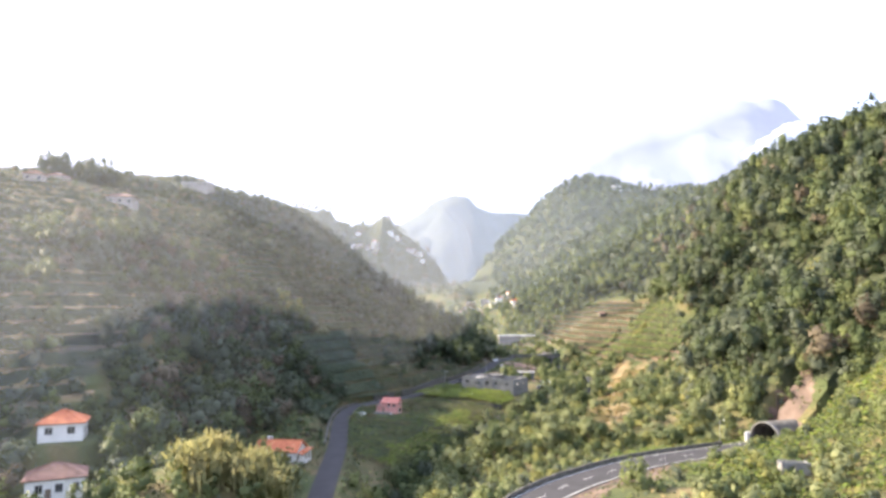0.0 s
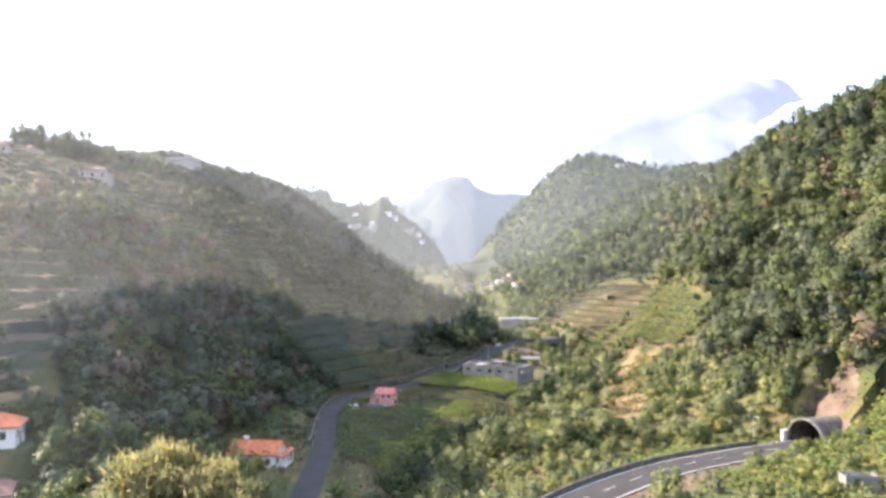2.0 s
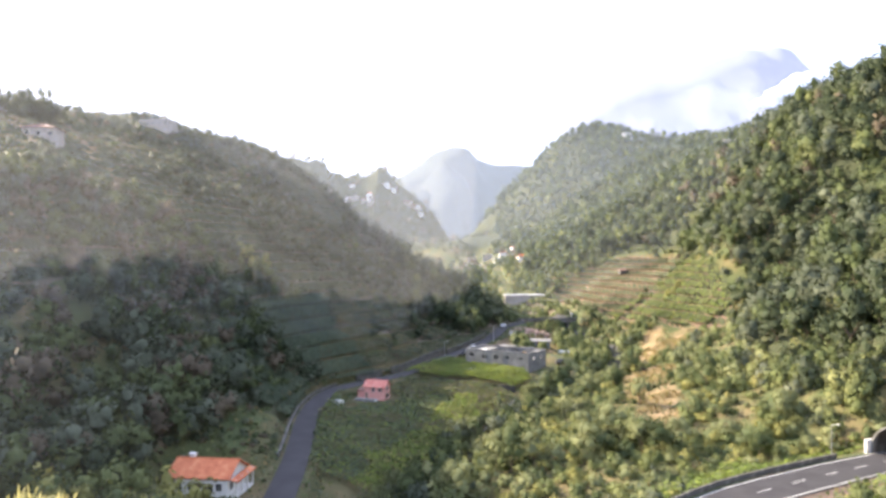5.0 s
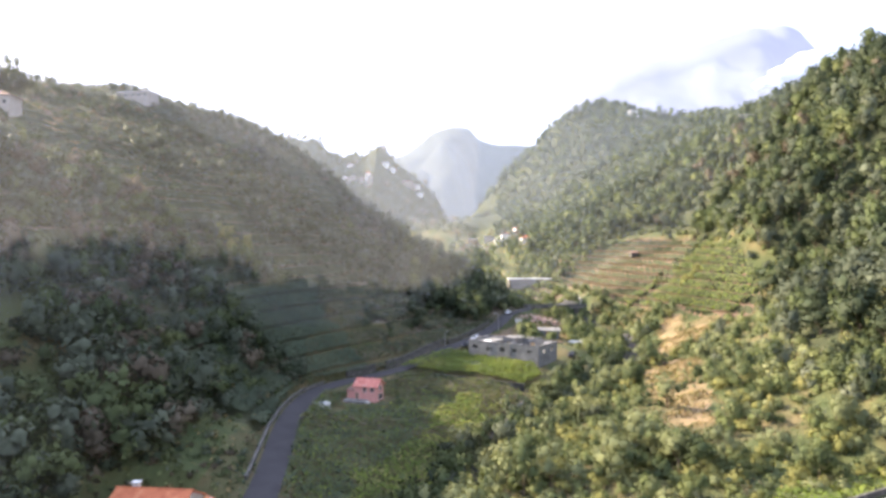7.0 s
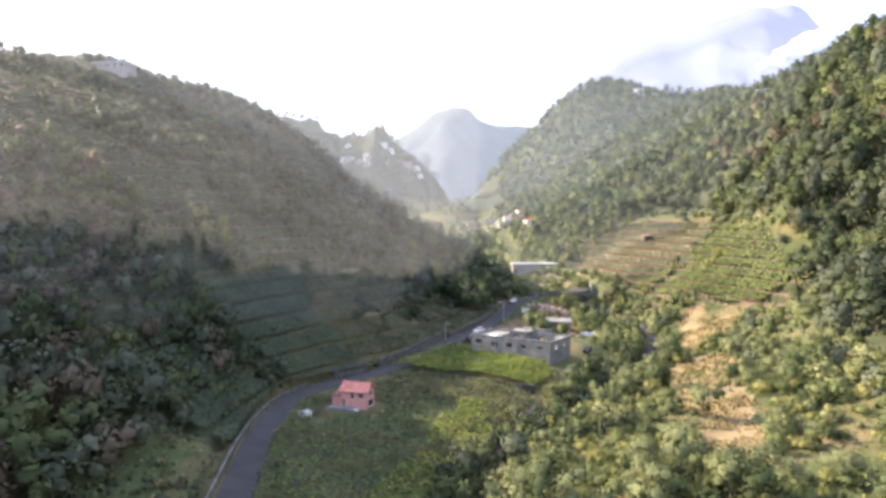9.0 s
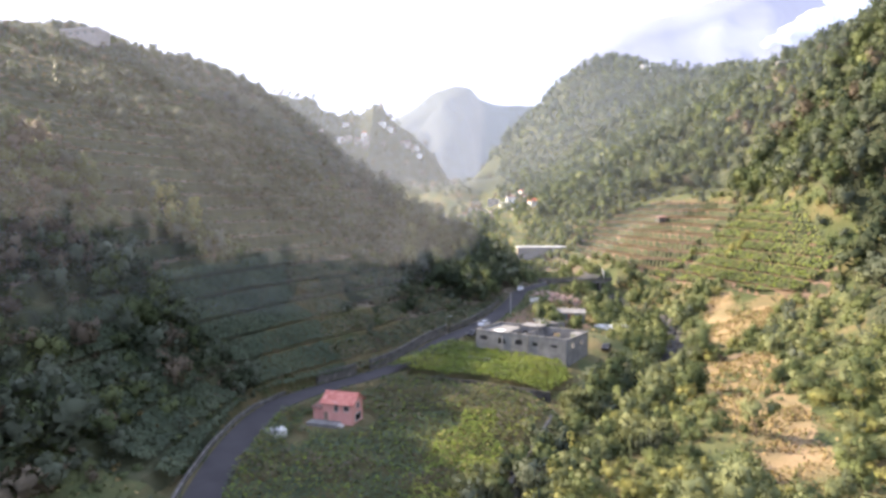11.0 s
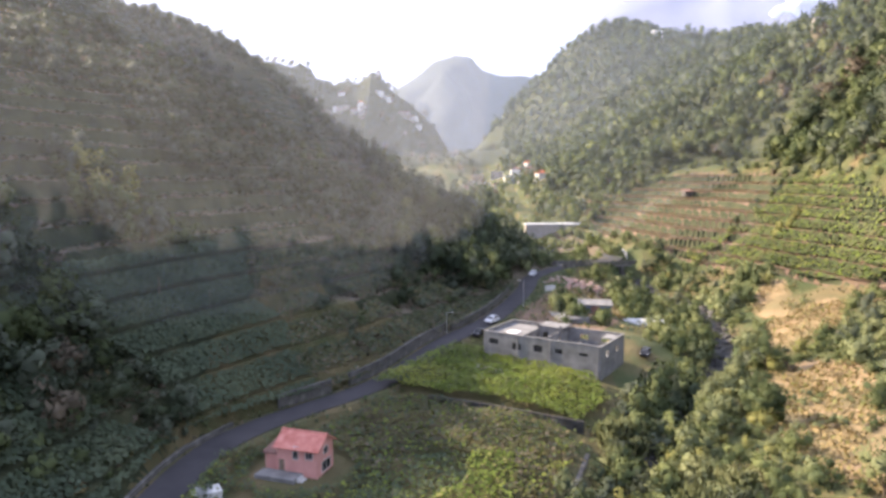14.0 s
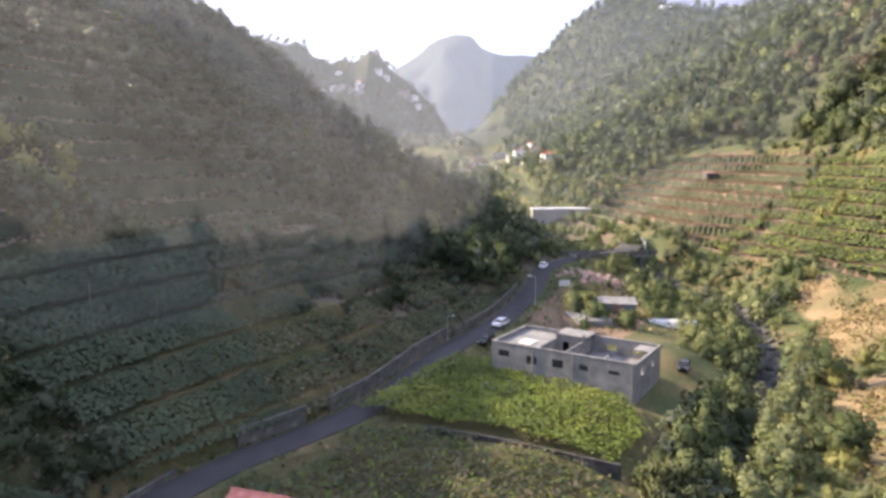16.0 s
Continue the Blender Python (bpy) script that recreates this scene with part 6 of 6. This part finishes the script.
def far_house(x, y, L, W, H, flat_top, turn, label, base=None, dull=False):
    z = gz(x, y) if base is None else base
    m = pose(x, y, z, 0, 0, turn)
    wins = tuple(("front", a, zz, 1.1, 1.2) for a in np.linspace(-L / 2 + 1.5, L / 2 - 1.5, max(2, int(L / 3.2))) for zz in ([1.0] if H < 4 else [1.0, 3.8]))
    if not flat_top:
        return house(m, L, W, H, 1.6, OLD_RENDER if dull else WHITE_WALL, ROOF_TILE if RNG.random() < 0.7 and not dull else ROOF_DARK, label, hip=True, openings=wins, foot=5, group="houses up the valley")
    e = group_empty("house", m, label, "house", "houses up the valley")
    part("wall", box_bm((-L / 2, -W / 2, -5), (L / 2, W / 2, H)), OLD_RENDER if dull else WHITE_WALL, e)
    part("roof", box_bm((-L / 2 - 0.3, -W / 2 - 0.3, H), (L / 2 + 0.3, W / 2 + 0.3, H + 0.35)), PALE_CONCRETE, e)
    for side, a, zz, w, h in wins:
        window_part(e, on_wall(side, a, zz, L, W), w, h)
    return e


for x, y, L, H, ft in ((52, 648, 17, 5.5, 1), (66, 655, 12, 6, 0), (40, 640, 9, 3.4, 0), (31, 662, 10, 5, 1), (26, 630, 9, 3.4, 0), (58, 690, 10, 5.5, 0), (44, 706, 11, 6, 1), (34, 612, 8, 3.4, 0), (24, 690, 10, 5, 1), (55, 610, 8, 3.2, 1), (70, 700, 9, 5, 0), (30, 740, 10, 5, 1), (16, 668, 9, 3.4, 0), (60, 560, 8, 3.4, 0)):
    far_house(x, y, L * 0.85, 7, H * 0.85, ft, float(RNG.uniform(-20, 20)), FAR_LABELS[ft], dull=x < 50)
for i in range(22):
    x, y = [(float(RNG.uniform(-155, -100)), float(RNG.uniform(1018, 1034))), (float(RNG.uniform(-60, -30)), float(RNG.uniform(1062, 1078))), (float(RNG.uniform(-185, -40)), float(RNG.uniform(1000, 1072)))][0 if i < 9 else 1 if i < 14 else 2]
    ft = int(RNG.random() < 0.5)
    far_house(x, y, float(RNG.uniform(6, 10)), 6, 3.0, ft, float(RNG.uniform(-25, 25)), FAR_LABELS[ft], dull=i % 3 > 0)
for x, y, L, H, ft in ((272, 955, 18, 6, 1), (300, 965, 15, 6, 0), (288, 940, 14, 5, 1), (252, 962, 12, 5, 1)):
    far_house(x, y, L, 9, H, ft, float(RNG.uniform(-15, 15)), FAR_LABELS[2])
far_house(197, 503, 13, 8, 4.2, 1, -20, "pale flat-roofed house among trees on the ridge", dull=True)
far_house(-148, 398, 17, 8, 3.0, 1, -12, "long pale house standing on the crest", dull=True)
far_house(-131, 270, 10, 8, 3.6, 0, 10, "small pale house on high terraces", dull=True)
far_house(-176, 300, 9, 7, 3.4, 0, -8, "small pale house on high terraces", dull=True)
far_house(-160, 258, 7, 6, 3.2, 0, 20, "small pale house on high terraces", dull=True)
hut = group_empty("stone_hut", pose(101, 427, gz(101, 427), 0, 0, 10), "small dark stone hut on the dry terraces", "hut")
part("wall", box_bm((-2, -1.6, -1), (2, 1.6, 2.6), 0.06), STONE, hut)
bm = bmesh.new()
slope(bm, (-2.3, -1.9, 2.6), (2.3, -1.9, 2.6), (2.3, 1.9, 3.2), (-2.3, 1.9, 3.2))
part("roof", bm, ROOF_DARK, hut)
part("door", box_bm((-0.5, -1.68, 0), (0.5, -1.603, 1.9)), DARK_VOID, hut)

# trellis posts in the vines
post_bm = rod(bmesh.new(), (0, 0, -0.4), (0, 0, 1.0), 0.05, 0.045, 6)
post_me = bpy.data.meshes.new("trellis_post")
post_bm.to_mesh(post_me)
post_bm.free()
post_me.materials.append(WOOD)
for x, y in [(-8 + i * 3.4, 255.2 - (i * 1.0 if i > 2 else 0)) for i in range(8)] + [(-20 + 7 * i, 206 + 9 * j) for i in range(4) for j in range(4)]:
    if math.hypot(x + 18, y - 230.5) < 7:
        continue
    ob = new("trellis_post", post_me)
    ob.matrix_world = Matrix.LocRotScale((x, y, gz(x, y)), None, (1, 1, 1.9))
    tagged(ob, "thin grey wooden trellis post among vines", "post", "trellis posts")
for x, y in [(-34, 252), (-24, 258), (-40, 262), (-28, 270), (-46, 256), (-17, 276), (-36, 276), (-52, 268), (-12, 290), (-30, 286)]:
    ob = new("trellis_post", post_me)
    ob.matrix_world = Matrix.LocRotScale((x, y, gz(x, y)), None, (1.2, 1.2, 3.0))
    tagged(ob, "tall grey wooden post on a vine terrace", "post", "terrace posts")


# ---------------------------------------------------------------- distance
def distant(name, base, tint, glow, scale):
    """Far mountains as a plain backdrop: bluish emission paints the haze before them."""
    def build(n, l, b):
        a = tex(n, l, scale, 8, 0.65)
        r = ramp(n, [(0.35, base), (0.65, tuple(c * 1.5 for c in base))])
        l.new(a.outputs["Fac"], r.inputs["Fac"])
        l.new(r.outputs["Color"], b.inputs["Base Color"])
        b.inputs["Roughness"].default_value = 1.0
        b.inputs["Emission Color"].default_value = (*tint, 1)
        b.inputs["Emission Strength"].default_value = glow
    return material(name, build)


def mountain(name, crest, depth, foot, mat, label, seed, rough=0.05):
    """A range under a crest line (x, y, z), with spurs and gullies down both flanks."""
    line = along(crest, 25.0)
    u = np.linspace(-1, 1, 41)
    t = np.gradient(line[:, :2], axis=0)
    t /= np.linalg.norm(t, axis=1)[:, None]
    n = np.c_[t[:, 1], -t[:, 0]]
    v = []
    for p, m in zip(line, n):
        fall = np.abs(u) ** 0.8
        x, y = p[0] + m[0] * u * depth, p[1] + m[1] * u * depth
        g = lattice(x, y, depth * 0.28, seed) - 0.5 + 0.5 * (lattice(x, y, depth * 0.11, seed + 1) - 0.5) + 0.25 * (lattice(x, y, depth * 0.04, seed + 2) - 0.5)
        z = foot + (p[2] - foot) * (1 - fall) + g * (p[2] - foot) * rough * 4 * np.minimum(1, 0.08 + np.abs(u) * 4)
        v.append(np.c_[x, y, z])
    v = np.vstack(v)
    k, w = len(line), len(u)
    c = (np.arange(k - 1)[:, None] * w + np.arange(w - 1)[None]).ravel()
    f = np.concatenate([np.c_[c, c + 1, c + w + 1], np.c_[c, c + w + 1, c + w]])
    return tagged(new(name, mesh_np(name, v, f, None, [mat], smooth=True)), label, "mountain", kind="structure")


# the mountains' blue glow is haze put into emission and base colour
mountain("backdrop", [(-420, 2000, 110), (-224, 2000, 210), (-146, 2000, 273), (-100, 2000, 296), (-61, 2000, 316), (-30, 2000, 343), (2, 2000, 361), (56, 2000, 357), (80, 2005, 350), (103, 2010, 326), (150, 2020, 312), (212, 2030, 318), (274, 2040, 330), (336, 2050, 340), (460, 2080, 350)], 480, -260, distant("haze_glow_mountain", (0.032, 0.040, 0.038), (0.52, 0.60, 0.78), 0.13, 0.02), "hazy green mountain at the head of the valley", 78, 0.12)
mountain("backdrop", [(500, 4150, 560), (760, 4100, 850), (980, 4080, 1030), (1180, 4060, 1100), (1420, 4030, 1160), (1640, 4010, 1232), (1780, 4000, 1280), (1890, 3990, 1278), (1980, 3985, 1304), (2070, 3985, 1272), (2150, 3990, 1190), (2320, 4000, 1040), (2600, 4000, 800)], 1500, 0, distant("haze_glow_peak", (0.06, 0.07, 0.10), (0.62, 0.68, 0.94), 0.24, 0.003), "high pale blue mountain peak in haze", 79, 0.07)


def haze_material(name, amount, scale, top, end=0.0, thin=0.0, tint=(0.80, 0.88, 1.0)):
    """Sheet imitating haze: mostly clear, scattering a little light, thicker in drifts and low down."""
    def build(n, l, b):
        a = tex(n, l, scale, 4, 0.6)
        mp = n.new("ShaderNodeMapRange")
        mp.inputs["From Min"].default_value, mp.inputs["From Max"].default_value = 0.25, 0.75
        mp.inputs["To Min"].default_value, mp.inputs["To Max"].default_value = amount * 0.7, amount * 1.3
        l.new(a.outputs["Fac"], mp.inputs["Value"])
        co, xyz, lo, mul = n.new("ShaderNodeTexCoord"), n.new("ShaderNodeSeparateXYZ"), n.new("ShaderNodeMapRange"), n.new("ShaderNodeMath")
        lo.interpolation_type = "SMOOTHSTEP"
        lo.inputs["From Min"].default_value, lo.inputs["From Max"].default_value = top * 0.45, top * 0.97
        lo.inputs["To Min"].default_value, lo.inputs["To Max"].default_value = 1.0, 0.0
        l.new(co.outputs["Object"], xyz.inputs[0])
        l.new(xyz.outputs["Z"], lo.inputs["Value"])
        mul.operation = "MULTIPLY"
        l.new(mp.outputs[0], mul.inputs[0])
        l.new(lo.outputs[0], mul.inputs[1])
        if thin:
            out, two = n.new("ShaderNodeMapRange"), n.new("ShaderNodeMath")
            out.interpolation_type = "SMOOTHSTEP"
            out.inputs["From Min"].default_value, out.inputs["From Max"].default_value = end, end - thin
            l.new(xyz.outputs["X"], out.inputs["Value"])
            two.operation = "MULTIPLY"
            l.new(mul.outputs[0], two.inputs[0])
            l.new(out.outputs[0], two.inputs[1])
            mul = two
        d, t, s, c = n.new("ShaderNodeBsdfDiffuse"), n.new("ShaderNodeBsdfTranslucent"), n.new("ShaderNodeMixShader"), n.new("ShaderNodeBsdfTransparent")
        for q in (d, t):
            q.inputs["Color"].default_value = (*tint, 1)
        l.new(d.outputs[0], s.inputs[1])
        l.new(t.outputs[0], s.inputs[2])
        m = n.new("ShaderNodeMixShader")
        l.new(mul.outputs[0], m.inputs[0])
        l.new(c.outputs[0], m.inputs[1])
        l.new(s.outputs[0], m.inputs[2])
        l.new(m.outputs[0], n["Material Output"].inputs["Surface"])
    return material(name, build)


def haze_sheet(y, amount, top, seed, reach=(-900, 1000), thin=0.0):
    """An added sheet across the valley imitating haze, gently curved, from the ground up."""
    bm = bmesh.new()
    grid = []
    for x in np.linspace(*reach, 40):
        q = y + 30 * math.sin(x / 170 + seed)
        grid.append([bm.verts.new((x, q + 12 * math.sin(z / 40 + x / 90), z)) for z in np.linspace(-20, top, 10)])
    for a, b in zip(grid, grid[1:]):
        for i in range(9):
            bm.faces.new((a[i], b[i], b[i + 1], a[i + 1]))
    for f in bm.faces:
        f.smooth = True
    ob = part("mist", bm, haze_material("thin_haze_sheet", amount, 0.006, top, reach[1], thin))
    return tagged(ob, "thin added sheet across the valley that imitates haze", "mist", kind="structure")


# added haze sheets; the first stays left of the camera's path to lighten that side
haze_sheet(104, 0.032, 130, 0.7, (-700, -18), 50.0)
haze_sheet(400, 0.04, 170, 0.0)
haze_sheet(570, 0.05, 230, 1.3)
haze_sheet(830, 0.07, 330, 2.1)
haze_sheet(1330, 0.05, 380, 3.2)


# added sheet along the shaded slope, imitating sunlit haze to lighten it
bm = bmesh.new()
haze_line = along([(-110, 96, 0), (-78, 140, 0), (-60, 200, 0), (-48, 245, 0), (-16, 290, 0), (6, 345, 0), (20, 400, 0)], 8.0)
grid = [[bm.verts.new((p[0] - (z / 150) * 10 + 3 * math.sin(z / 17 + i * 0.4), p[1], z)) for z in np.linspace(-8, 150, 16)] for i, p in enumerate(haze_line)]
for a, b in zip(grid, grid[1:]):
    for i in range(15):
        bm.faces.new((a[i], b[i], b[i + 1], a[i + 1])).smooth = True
tagged(part("mist", bm, haze_material("slope_haze_sheet", 0.050, 0.02, 150, tint=(0.88, 0.89, 0.95))), "thin added sheet that imitates sunlit haze before the shaded slope", "mist", kind="structure")


# low cloud on the flank of the peak
cv, cf = ball(3)
puffs = []
for i in range(16):
    u = RNG.random()
    c = np.array([1660 + 270 * u + RNG.normal() * 16, 3560 + RNG.normal() * 30, 830 + 150 * u + RNG.normal() * 14])
    w = cv * (1 + 0.35 * (lattice(cv[:, 0] * 3 + i, cv[:, 2] * 3 + cv[:, 1] * 2, 0.7, 90 + i)[:, None] - 0.5)) * RNG.uniform(26, 62) * [1.5, 0.8, 0.75]
    puffs.append((w + c, cf))
CLOUD = surface("cloud_white", [(0.3, (0.88, 0.89, 0.92)), (0.7, (0.93, 0.93, 0.95))], GREY, 0.004, 0.02, 1.0, 0.0, fine_amount=0.05)
tagged(new("backdrop", mesh_np("backdrop", *join(puffs), [CLOUD], smooth=True)), "small white cloud on the flank of the peak", "cloud", kind="structure")
